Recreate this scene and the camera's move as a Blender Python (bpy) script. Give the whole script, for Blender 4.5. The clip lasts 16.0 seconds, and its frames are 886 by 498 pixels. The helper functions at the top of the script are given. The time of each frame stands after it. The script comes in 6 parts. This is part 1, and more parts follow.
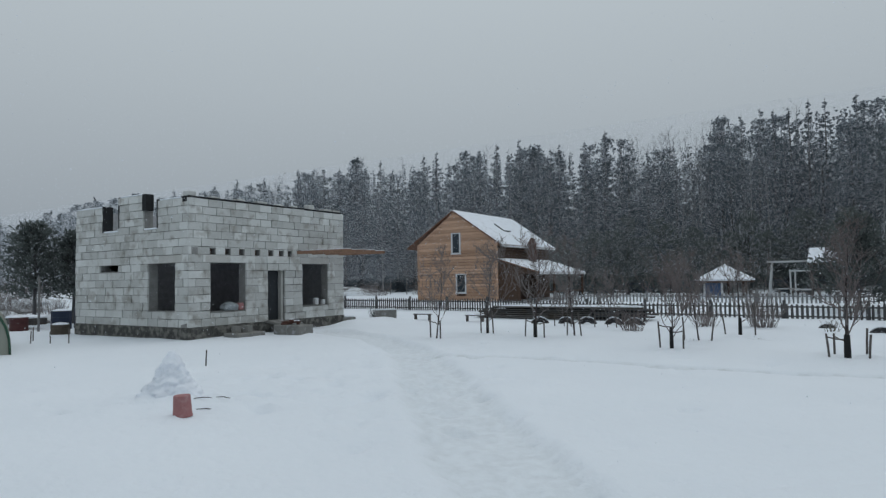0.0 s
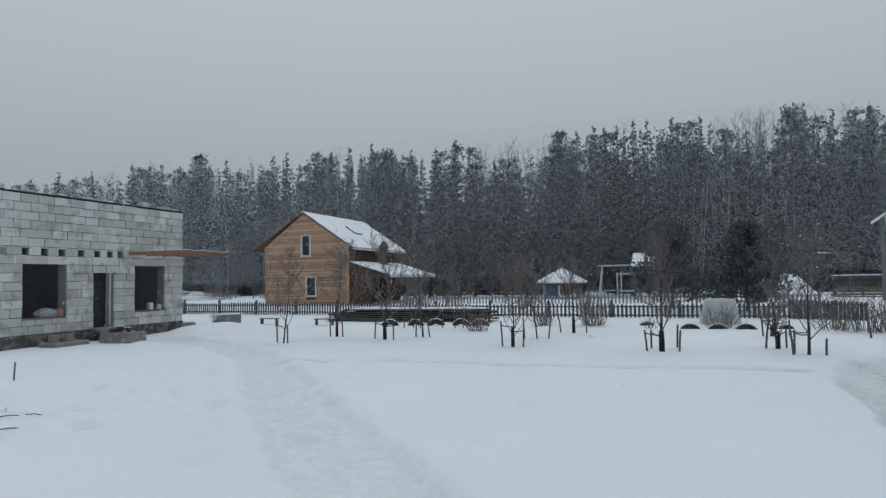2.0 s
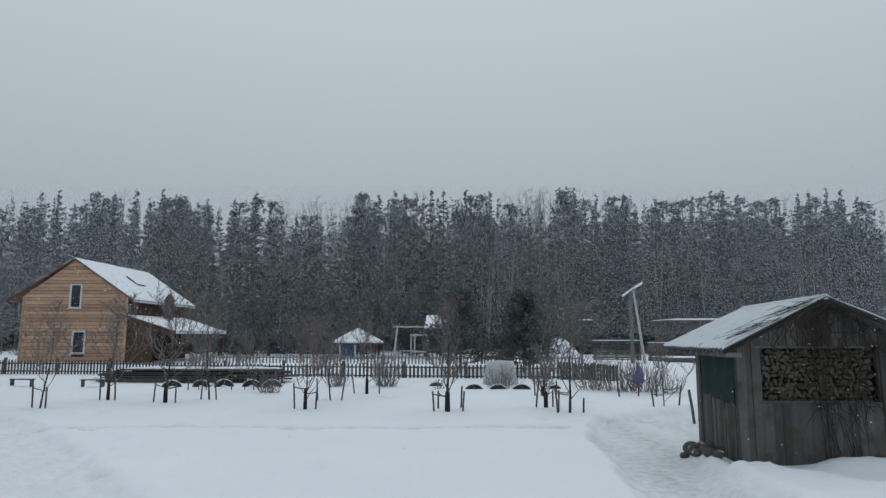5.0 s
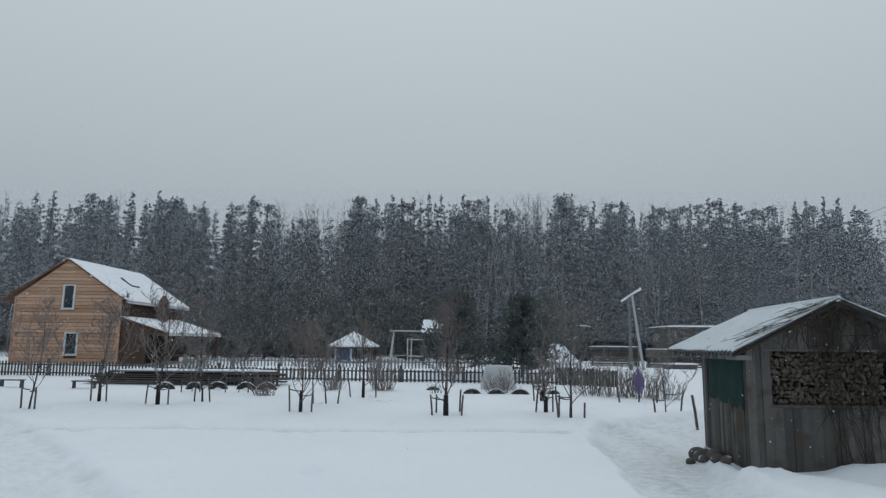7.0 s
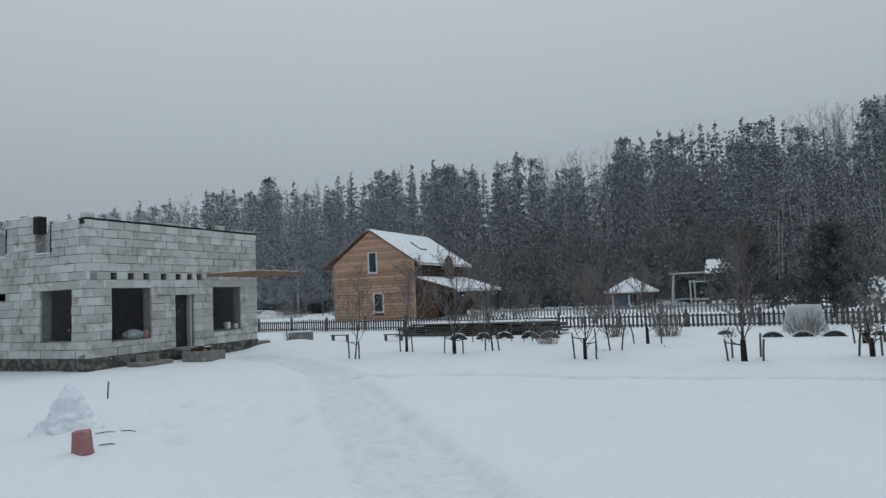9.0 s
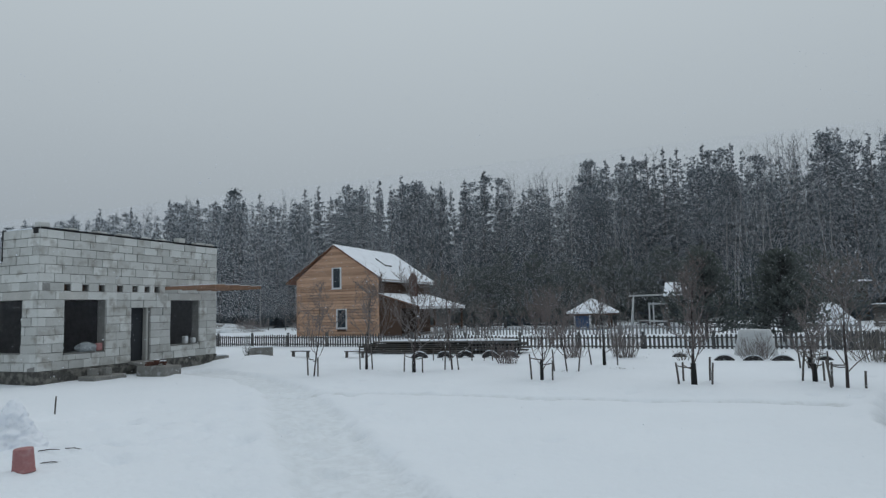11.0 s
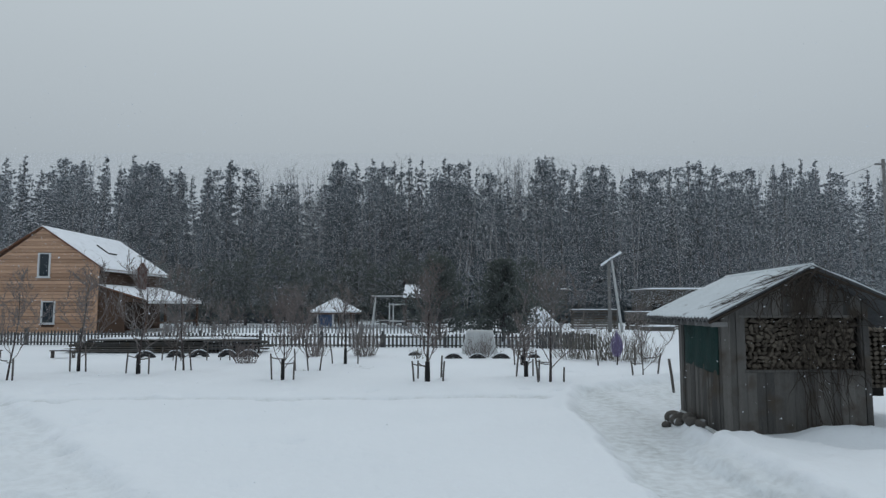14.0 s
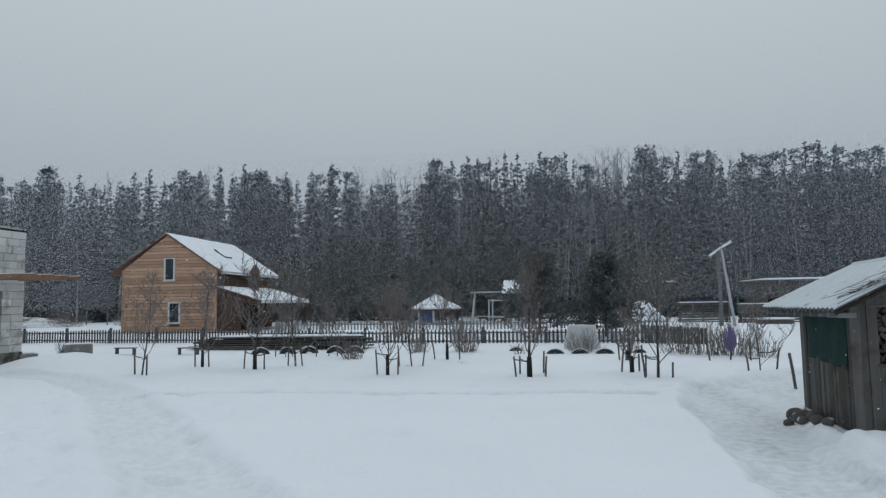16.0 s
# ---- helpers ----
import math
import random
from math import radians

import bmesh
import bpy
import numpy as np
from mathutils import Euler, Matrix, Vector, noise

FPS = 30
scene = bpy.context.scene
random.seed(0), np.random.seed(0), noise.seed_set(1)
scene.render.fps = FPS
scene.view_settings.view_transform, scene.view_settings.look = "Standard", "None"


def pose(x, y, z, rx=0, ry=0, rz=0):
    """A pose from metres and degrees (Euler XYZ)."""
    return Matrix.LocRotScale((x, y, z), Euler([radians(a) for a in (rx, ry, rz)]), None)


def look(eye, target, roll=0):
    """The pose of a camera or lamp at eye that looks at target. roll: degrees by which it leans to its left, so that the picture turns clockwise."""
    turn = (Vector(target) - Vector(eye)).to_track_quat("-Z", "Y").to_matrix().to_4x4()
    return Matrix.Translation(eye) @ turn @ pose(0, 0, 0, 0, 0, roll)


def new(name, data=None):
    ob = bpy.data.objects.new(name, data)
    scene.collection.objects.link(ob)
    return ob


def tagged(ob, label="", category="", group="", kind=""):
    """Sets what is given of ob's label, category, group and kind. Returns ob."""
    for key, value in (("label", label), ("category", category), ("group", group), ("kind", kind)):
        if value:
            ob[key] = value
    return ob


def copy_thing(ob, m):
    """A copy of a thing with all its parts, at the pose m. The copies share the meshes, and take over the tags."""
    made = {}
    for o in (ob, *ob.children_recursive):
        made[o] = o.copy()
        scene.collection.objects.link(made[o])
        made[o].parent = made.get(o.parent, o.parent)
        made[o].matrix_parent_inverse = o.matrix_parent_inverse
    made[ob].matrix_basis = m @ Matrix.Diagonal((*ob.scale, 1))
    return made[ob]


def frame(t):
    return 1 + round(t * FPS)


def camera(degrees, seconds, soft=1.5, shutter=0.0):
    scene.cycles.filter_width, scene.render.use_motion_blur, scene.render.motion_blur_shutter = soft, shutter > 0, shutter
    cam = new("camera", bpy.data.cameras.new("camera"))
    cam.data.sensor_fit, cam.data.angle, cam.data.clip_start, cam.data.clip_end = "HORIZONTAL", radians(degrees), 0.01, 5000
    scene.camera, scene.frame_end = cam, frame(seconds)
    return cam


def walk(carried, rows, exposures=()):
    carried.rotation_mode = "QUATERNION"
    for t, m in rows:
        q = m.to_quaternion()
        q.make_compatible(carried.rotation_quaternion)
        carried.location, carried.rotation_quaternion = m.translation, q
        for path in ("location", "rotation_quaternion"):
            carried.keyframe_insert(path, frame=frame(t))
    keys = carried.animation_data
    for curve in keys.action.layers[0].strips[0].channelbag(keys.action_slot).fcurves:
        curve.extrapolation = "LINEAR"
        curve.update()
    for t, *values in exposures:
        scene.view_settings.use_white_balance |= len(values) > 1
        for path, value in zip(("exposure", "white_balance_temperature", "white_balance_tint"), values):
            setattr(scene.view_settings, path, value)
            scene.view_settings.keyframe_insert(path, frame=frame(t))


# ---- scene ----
cam = camera(69.62, 16.0, soft=1.35)
PATH = [
    (0.0, -0.000, 0.000, 2.000, 32.27, 2.65, 0.95),
    (0.5, 0.025, -0.006, 1.972, 27.33, 2.86, -0.15),
    (1.0, 0.024, 0.051, 1.936, 24.14, 3.19, 0.00),
    (1.5, 0.113, 0.026, 1.923, 19.87, 1.35, -0.44),
    (2.0, 0.061, 0.035, 1.980, 19.05, 2.71, 1.05),
    (2.5, 0.023, 0.065, 2.034, 23.21, 6.00, 1.18),
    (3.0, 0.198, -0.029, 2.007, 16.54, 10.24, 0.48),
    (3.5, 0.181, -0.052, 2.005, 9.29, 10.84, -0.47),
    (4.0, 0.102, -0.200, 2.048, 3.25, 11.41, 0.54),
    (4.5, 0.075, -0.319, 2.067, 0.32, 9.36, 0.09),
    (5.0, 0.175, -0.407, 2.077, 1.05, 7.74, -0.10),
    (5.2, 0.164, -0.444, 2.054, 0.87, 7.25, -0.41),
    (7.3, 0.071, -0.059, 1.973, 0.63, 8.90, -0.59),
    (7.5, 0.078, -0.036, 1.979, 0.48, 9.28, -0.09),
    (8.0, -0.064, 0.158, 1.940, 2.66, 8.89, 1.30),
    (8.5, -0.096, 0.040, 1.886, 14.02, 6.68, 0.53),
    (9.0, -0.040, -0.008, 1.981, 24.83, 4.12, 2.57),
    (9.2, -0.040, -0.014, 1.987, 25.70, 3.85, 3.32),
    (11.3, 0.212, -0.094, 2.057, 19.58, 5.55, 0.57),
    (11.5, 0.193, -0.047, 2.043, 15.83, 5.01, 0.32),
    (12.0, 0.104, -0.098, 2.060, 10.85, 3.70, 0.13),
    (12.5, 0.106, -0.063, 2.056, 5.65, 3.95, -0.18),
    (13.0, 0.111, -0.060, 2.055, 1.58, 3.50, -0.03),
    (13.5, 0.117, -0.041, 2.062, -0.64, 3.50, 0.13),
    (14.0, 0.104, -0.055, 2.087, -0.95, 5.01, -0.02),
    (14.5, 0.080, -0.076, 2.090, 0.71, 5.73, -0.02),
    (15.0, 0.096, -0.038, 2.096, 3.15, 6.14, -0.31),
    (15.5, 0.062, -0.073, 2.087, 6.17, 6.30, -0.22),
    (16.0, 0.073, -0.081, 2.071, 7.88, 4.73, 0.91),
]
walk(cam, [(t, pose(x, y, z, 90 + pitch, roll, yaw)) for t, x, y, z, yaw, pitch, roll in PATH],
     [(0.0, -0.07), (3.0, -0.07), (4.5, 0.0), (8.0, 0.0), (9.0, -0.05), (12.0, -0.06), (13.5, 0.0), (16.0, 0.0)])

# ---- overcast sky and a wide soft sun ----
world = bpy.data.worlds.new("overcast_sky")
scene.world = world
world.use_nodes = True
wn = world.node_tree.nodes
wl = world.node_tree.links
wn.clear()
w_out = wn.new("ShaderNodeOutputWorld")
w_bg = wn.new("ShaderNodeBackground")
w_co = wn.new("ShaderNodeTexCoord")
w_sep = wn.new("ShaderNodeSeparateXYZ")
w_ramp = wn.new("ShaderNodeValToRGB")
w_ramp.color_ramp.elements[0].position = 0.02
w_ramp.color_ramp.elements[0].color = (0.293, 0.336, 0.38, 1)
w_ramp.color_ramp.elements[1].position = 0.55
w_ramp.color_ramp.elements[1].color = (0.538, 0.604, 0.647, 1)
mid_stop = w_ramp.color_ramp.elements.new(0.28)
mid_stop.color = (0.428, 0.484, 0.527, 1)
wl.new(w_co.outputs["Generated"], w_sep.inputs[0])
wl.new(w_sep.outputs["Z"], w_ramp.inputs[0])
wl.new(w_ramp.outputs[0], w_bg.inputs["Color"])
wl.new(w_bg.outputs[0], w_out.inputs[0])
w_bg.inputs["Strength"].default_value = 1.0

sun_data = bpy.data.lights.new("sun", "SUN")
sun_data.energy = 0.5
sun_data.angle = radians(60)
sun_data.color = (1.0, 0.98, 0.95)
sun = new("sun", sun_data)
sun.matrix_world = look((10, 40, 60), (0, 10, 0))


# ---- materials ----
def material(name, base, rough=0.8, metal=0.0, vary=0.15, scale=6.0, fine=60.0, bump=0.3, dist=0.01, tint=None, stretch=(1, 1, 1),
             per_object=0.0, per_island=0.0, spots=None, spot_scale=3.0, spot_low=0.55, spot_high=0.7):
    """Two scales of grain, a bump, and if wanted a second colour in patches."""
    m = bpy.data.materials.new(name)
    m.use_nodes = True
    n, k = m.node_tree.nodes, m.node_tree.links
    b = n["Principled BSDF"]
    b.inputs["Roughness"].default_value = rough
    b.inputs["Metallic"].default_value = metal
    b.inputs["Specular IOR Level"].default_value = 0.3
    co = n.new("ShaderNodeTexCoord")
    mp = n.new("ShaderNodeMapping")
    mp.inputs["Scale"].default_value = stretch
    geo = n.new("ShaderNodeNewGeometry")
    k.new(geo.outputs["Position"], mp.inputs[0])
    n1, n2 = n.new("ShaderNodeTexNoise"), n.new("ShaderNodeTexNoise")
    n1.inputs["Scale"].default_value, n2.inputs["Scale"].default_value = scale, fine
    n1.inputs["Detail"].default_value, n2.inputs["Detail"].default_value = 4, 3
    for q in (n1, n2):
        k.new(mp.outputs[0], q.inputs["Vector"])
    add = n.new("ShaderNodeMath")
    add.operation = "ADD"
    k.new(n1.outputs[0], add.inputs[0])
    k.new(n2.outputs[0], add.inputs[1])
    value = add.outputs[0]
    low, high = 0.6, 1.4
    if per_object or per_island:
        extra = n.new("ShaderNodeMath")
        extra.operation = "MULTIPLY_ADD"
        if per_object:
            info = n.new("ShaderNodeObjectInfo")
            k.new(info.outputs["Random"], extra.inputs[0])
        else:
            k.new(geo.outputs["Random Per Island"], extra.inputs[0])
        amount = per_object or per_island
        extra.inputs[1].default_value = amount
        k.new(value, extra.inputs[2])
        value = extra.outputs[0]
        high += amount
    rng = n.new("ShaderNodeMapRange")
    rng.inputs["From Min"].default_value, rng.inputs["From Max"].default_value = low, high
    rng.inputs["To Min"].default_value, rng.inputs["To Max"].default_value = 0, 1
    k.new(value, rng.inputs["Value"])
    mix = n.new("ShaderNodeMix")
    mix.data_type = "RGBA"
    dark = [c * (1 - vary) for c in base]
    lite = [min(1, c * (1 + vary)) for c in (tint or base)]
    mix.inputs["A"].default_value, mix.inputs["B"].default_value = (*dark, 1), (*lite, 1)
    k.new(rng.outputs[0], mix.inputs["Factor"])
    colour = mix.outputs["Result"]
    if spots:
        n3 = n.new("ShaderNodeTexNoise")
        n3.inputs["Scale"].default_value, n3.inputs["Detail"].default_value = spot_scale, 6
        k.new(geo.outputs["Position"], n3.inputs["Vector"])
        r3 = n.new("ShaderNodeMapRange")
        r3.inputs["From Min"].default_value, r3.inputs["From Max"].default_value = spot_low, spot_high
        k.new(n3.outputs[0], r3.inputs["Value"])
        m3 = n.new("ShaderNodeMix")
        m3.data_type = "RGBA"
        m3.inputs["B"].default_value = (*spots, 1)
        k.new(r3.outputs[0], m3.inputs["Factor"])
        k.new(colour, m3.inputs["A"])
        colour = m3.outputs["Result"]
    k.new(colour, b.inputs["Base Color"])
    if bump:
        bp = n.new("ShaderNodeBump")
        bp.inputs["Strength"].default_value, bp.inputs["Distance"].default_value = bump, dist
        k.new(add.outputs[0], bp.inputs["Height"])
        k.new(bp.outputs[0], b.inputs["Normal"])
    return m


SNOW = (0.80, 0.845, 0.91)
M_SNOW = material("snow", SNOW, 0.75, vary=0.02, scale=1.5, fine=25, bump=0.35, dist=0.03)
M_SNOW_CAP = material("snow_cap", SNOW, 0.8, vary=0.05, scale=2, fine=20, bump=0.4, dist=0.03, spots=(0.6, 0.64, 0.68), spot_scale=2.5, spot_low=0.55, spot_high=0.8)
M_BLOCK = material("aerated_concrete", (0.50, 0.51, 0.495), 0.95, vary=0.22, scale=2.2, fine=35, bump=0.7, dist=0.025, per_object=1.6, tint=(0.56, 0.575, 0.565), spots=(0.31, 0.30, 0.275), spot_scale=2.6, spot_low=0.53, spot_high=0.74)
M_MORTAR = material("mortar", (0.25, 0.25, 0.245), 0.95, vary=0.3, scale=4, fine=40, bump=0.5)
M_LINTEL = material("cast_lintel", (0.47, 0.47, 0.45), 0.95, vary=0.15, scale=2, fine=30, bump=0.4)
M_PLINTH = material("old_concrete", (0.085, 0.085, 0.08), 0.95, vary=0.5, scale=4.5, fine=16, bump=1.0, dist=0.06, spots=(0.20, 0.197, 0.18), spot_scale=4.5, spot_low=0.47, spot_high=0.62)
M_FELT = material("roofing_felt", (0.02, 0.021, 0.023), 0.9, vary=0.3, bump=0.4)
M_INSIDE = material("rough_interior", (0.40, 0.41, 0.43), 0.95, vary=0.3)
M_SIDING = material("pine_siding", (0.42, 0.255, 0.17), 0.7, vary=0.3, scale=1.6, fine=14, bump=0.2, stretch=(1, 1, 6), tint=(0.50, 0.325, 0.225), per_object=0.9)
M_BROWN = material("brown_stain", (0.080, 0.047, 0.032), 0.6, vary=0.25, scale=3, fine=30, stretch=(1, 1, 5))
M_TRIM = material("roof_trim", (0.16, 0.075, 0.045), 0.6, vary=0.2)
M_BRICK = material("chimney_brick", (0.10, 0.05, 0.04), 0.9, vary=0.35, scale=8, fine=40, per_object=0.5, spots=(0.3, 0.29, 0.29), spot_scale=6, spot_low=0.62, spot_high=0.75)
M_WHITE = material("white_window_frame", (0.62, 0.64, 0.66), 0.4, vary=0.04, bump=0.05)
M_OLDWOOD = material("weathered_wood", (0.068, 0.068, 0.069), 0.9, vary=0.5, scale=2, fine=30, bump=0.7, dist=0.015, stretch=(8, 8, 0.7), per_object=1.2, tint=(0.130, 0.125, 0.118), spots=(0.075, 0.062, 0.050), spot_scale=2.2, spot_low=0.50, spot_high=0.66)
M_FENCE = material("fence_wood", (0.085, 0.087, 0.09), 0.9, vary=0.35, scale=3, fine=30, bump=0.4, stretch=(4, 4, 1), per_object=0.7, spots=(0.3, 0.32, 0.34), spot_scale=6, spot_low=0.66, spot_high=0.82)
M_FENCE_PALE = material("pale_fence_wood", (0.24, 0.25, 0.26), 0.9, vary=0.3, scale=3, fine=30, bump=0.4, stretch=(4, 4, 1), per_object=0.6)
M_STAKE = material("stake_wood", (0.11, 0.10, 0.095), 0.9, vary=0.35, scale=4, fine=40, bump=0.4, stretch=(4, 4, 1), per_object=0.6, spots=(0.5, 0.53, 0.55), spot_scale=9, spot_low=0.66, spot_high=0.8)
M_BARK = material("fruit_bark", (0.055, 0.045, 0.045), 0.9, vary=0.35, scale=9, fine=60, bump=0.6, spots=(0.3, 0.31, 0.33), spot_scale=14, spot_low=0.64, spot_high=0.8)
M_WRAP = material("dark_trunk_wrap", (0.012, 0.012, 0.013), 0.7, vary=0.3, scale=8, fine=50)
M_TWIG = material("bare_twigs", (0.190, 0.170, 0.165), 0.9, vary=0.35, scale=8, fine=50, bump=0.2, spots=(0.34, 0.35, 0.37), spot_scale=9, spot_low=0.56, spot_high=0.76)
M_TWIG_RED = material("reddish_twigs", (0.175, 0.150, 0.146), 0.9, vary=0.3, scale=8, fine=50, bump=0.2, spots=(0.34, 0.34, 0.36), spot_scale=9, spot_low=0.58, spot_high=0.78)
M_STEM = material("straw_stems", (0.16, 0.15, 0.135), 0.9, vary=0.4, scale=8, fine=50, bump=0.2, per_island=0.8, spots=(0.4, 0.42, 0.44), spot_scale=9, spot_low=0.6, spot_high=0.8)
# needles lightened and blued: the snowfall's haze is painted into this colour
M_SPRUCE = material("haze_tinted_needles", (0.104, 0.128, 0.147), 0.95, vary=0.10, scale=0.25, fine=4, bump=0.0, per_island=0.25, tint=(0.118, 0.142, 0.162))
# paler copy of the needles for far rows: distance haze put into the colour
M_HAZED = material("far_haze_needles", (0.150, 0.178, 0.198), 0.95, vary=0.12, scale=0.25, fine=4, bump=0.0, per_island=0.25, tint=(0.170, 0.198, 0.220))
M_PINE = material("pine_needles", (0.125, 0.146, 0.142), 0.85, vary=0.4, scale=1.5, fine=10, bump=0.0, per_island=0.9, tint=(0.150, 0.172, 0.166), spots=(0.34, 0.37, 0.39), spot_scale=5.0, spot_low=0.58, spot_high=0.76)
for needles in (M_SPRUCE, M_HAZED, M_PINE):   # thin needles let half of the light through
    nn, nk = needles.node_tree.nodes, needles.node_tree.links
    n_body, n_out = nn["Principled BSDF"], nn["Material Output"]
    n_thin, n_mix = nn.new("ShaderNodeBsdfTranslucent"), nn.new("ShaderNodeMixShader")
    nk.new(n_body.inputs["Base Color"].links[0].from_socket, n_thin.inputs["Color"])
    nk.new(n_body.outputs[0], n_mix.inputs[1])
    nk.new(n_thin.outputs[0], n_mix.inputs[2])
    nk.new(n_mix.outputs[0], n_out.inputs["Surface"])
M_TRUNK = material("forest_bark", (0.10, 0.10, 0.105), 0.95, vary=0.3, scale=3, fine=20, stretch=(3, 3, 1))
M_BIRCH = material("birch_bark", (0.30, 0.305, 0.31), 0.9, vary=0.35, scale=2, fine=12, stretch=(1, 1, 2))
# twigs lightened along with the needles, for the same haze
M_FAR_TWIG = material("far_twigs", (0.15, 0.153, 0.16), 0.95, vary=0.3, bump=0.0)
M_RUBBER = material("old_tyre_rubber", (0.028, 0.028, 0.030), 0.85, vary=0.4, scale=10, fine=60, bump=0.5, spots=(0.35, 0.37, 0.39), spot_scale=16, spot_low=0.57, spot_high=0.72)
M_TARP = material("white_tarp", (0.50, 0.525, 0.54), 0.6, vary=0.12, scale=3, fine=20, bump=0.4, dist=0.03)
M_GREEN = material("dark_green_tarp", (0.006, 0.030, 0.027), 0.75, vary=0.4, scale=4, fine=30, bump=0.5, dist=0.03)
M_LOG = material("split_birch_wood", (0.068, 0.058, 0.047), 0.9, vary=0.5, scale=8, fine=60, bump=0.7, per_object=0.9, tint=(0.105, 0.090, 0.073))
# near-black; behind the firewood it stands in for shade
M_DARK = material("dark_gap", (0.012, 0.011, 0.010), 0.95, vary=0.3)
M_SLATE = material("asbestos_slate", (0.085, 0.088, 0.092), 0.9, vary=0.25, scale=3, fine=40, bump=0.3)
M_SLATE_SNOW = material("snowy_slate", (0.60, 0.65, 0.69), 0.85, vary=0.08, scale=3, fine=30, bump=0.4, dist=0.02, spots=(0.22, 0.235, 0.25), spot_scale=6.0, spot_low=0.64, spot_high=0.82)
M_ROCK = material("field_stone", (0.09, 0.085, 0.08), 0.9, vary=0.35, scale=6, fine=30, bump=0.6, dist=0.02, spots=(0.55, 0.58, 0.62), spot_scale=5, spot_low=0.6, spot_high=0.7)
M_EARTH = material("snowy_earth", (0.20, 0.20, 0.20), 0.95, vary=0.4, scale=1.2, fine=8, bump=0.6, dist=0.05, spots=(0.62, 0.66, 0.70), spot_scale=0.9, spot_low=0.42, spot_high=0.55)
M_RED = material("faded_red_plastic", (0.33, 0.155, 0.155), 0.75, vary=0.12, scale=6, fine=40, bump=0.1, spots=(0.40, 0.25, 0.25), spot_scale=8, spot_low=0.5, spot_high=0.75)
M_BLUE = material("blue_paint", (0.055, 0.10, 0.20), 0.5, vary=0.15)
M_DKBLUE = material("dark_blue_plastic", (0.018, 0.028, 0.055), 0.5, vary=0.2)
M_DOOR = material("dark_sheet_metal", (0.030, 0.034, 0.040), 0.6, vary=0.2)
M_FILM = material("clear_film", (0.26, 0.29, 0.31), 0.35, vary=0.35, scale=6, fine=30, bump=0.6, dist=0.03)
M_DKRED = material("rusty_red_metal", (0.07, 0.025, 0.025), 0.7, vary=0.3)
M_CONC = material("pale_concrete", (0.20, 0.20, 0.19), 0.95, vary=0.25, scale=3, fine=30, bump=0.5, spots=(0.35, 0.36, 0.37), spot_scale=4)
M_PURPLE = material("purple_net", (0.20, 0.17, 0.31), 0.85, vary=0.4, scale=8, fine=60, bump=0.5, per_island=0.5)
M_TIMBER = material("raw_timber", (0.27, 0.165, 0.115), 0.85, vary=0.3, scale=4, fine=30)
M_VINE = material("dry_vine", (0.045, 0.036, 0.03), 0.95, vary=0.3)
M_POLY = material("polycarbonate", (0.27, 0.285, 0.245), 0.35, vary=0.05, bump=0.05)
M_GREENPAINT = material("green_paint", (0.03, 0.085, 0.055), 0.5, vary=0.2)
M_GREY = material("grey_pole", (0.17, 0.17, 0.17), 0.8, vary=0.2)
M_PALEPOLE = material("frosted_pole", (0.42, 0.44, 0.45), 0.8, vary=0.15)

M_GLASS = bpy.data.materials.new("window_glass")
M_GLASS.use_nodes = True
gb = M_GLASS.node_tree.nodes["Principled BSDF"]
gb.inputs["Base Color"].default_value = (0.03, 0.04, 0.05, 1)
gb.inputs["Roughness"].default_value = 0.08
gb.inputs["Specular IOR Level"].default_value = 0.5

# snow on the ground: clean, grey where trodden to ice and for shade in the tracks, painted dark under the wood
M_GROUND = bpy.data.materials.new("ground_snow")
M_GROUND.use_nodes = True
gn, gk = M_GROUND.node_tree.nodes, M_GROUND.node_tree.links
gb = gn["Principled BSDF"]
gb.inputs["Roughness"].default_value = 0.7
gb.inputs["Specular IOR Level"].default_value = 0.25
g_geo = gn.new("ShaderNodeNewGeometry")
g_at = gn.new("ShaderNodeAttribute")
g_at.attribute_name = "trodden"
g_n1, g_n2, g_n3 = (gn.new("ShaderNodeTexNoise") for _ in range(3))
for q, (sc, de) in zip((g_n1, g_n2, g_n3), ((0.35, 5), (6.0, 8), (38.0, 3))):
    q.inputs["Scale"].default_value, q.inputs["Detail"].default_value = sc, de
    gk.new(g_geo.outputs["Position"], q.inputs["Vector"])
g_clean = gn.new("ShaderNodeMix")
g_clean.data_type = "RGBA"
g_clean.inputs["A"].default_value, g_clean.inputs["B"].default_value = (0.74, 0.79, 0.85, 1), (0.82, 0.865, 0.92, 1)
gk.new(g_n1.outputs[0], g_clean.inputs["Factor"])
g_ice = gn.new("ShaderNodeMix")
g_ice.data_type = "RGBA"
g_ice.inputs["A"].default_value, g_ice.inputs["B"].default_value = (0.52, 0.555, 0.58, 1), (0.69, 0.74, 0.78, 1)
g_r = gn.new("ShaderNodeMapRange")
g_r.inputs["From Min"].default_value, g_r.inputs["From Max"].default_value = 0.33, 0.62
gk.new(g_n2.outputs[0], g_r.inputs["Value"])
gk.new(g_r.outputs[0], g_ice.inputs["Factor"])
g_mix = gn.new("ShaderNodeMix")
g_mix.data_type = "RGBA"
gk.new(g_at.outputs["Fac"], g_mix.inputs["Factor"])
gk.new(g_clean.outputs["Result"], g_mix.inputs["A"])
gk.new(g_ice.outputs["Result"], g_mix.inputs["B"])
# darkens the snow's own colour under the trees, beyond a value of 1
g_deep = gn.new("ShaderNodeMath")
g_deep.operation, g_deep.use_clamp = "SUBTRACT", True
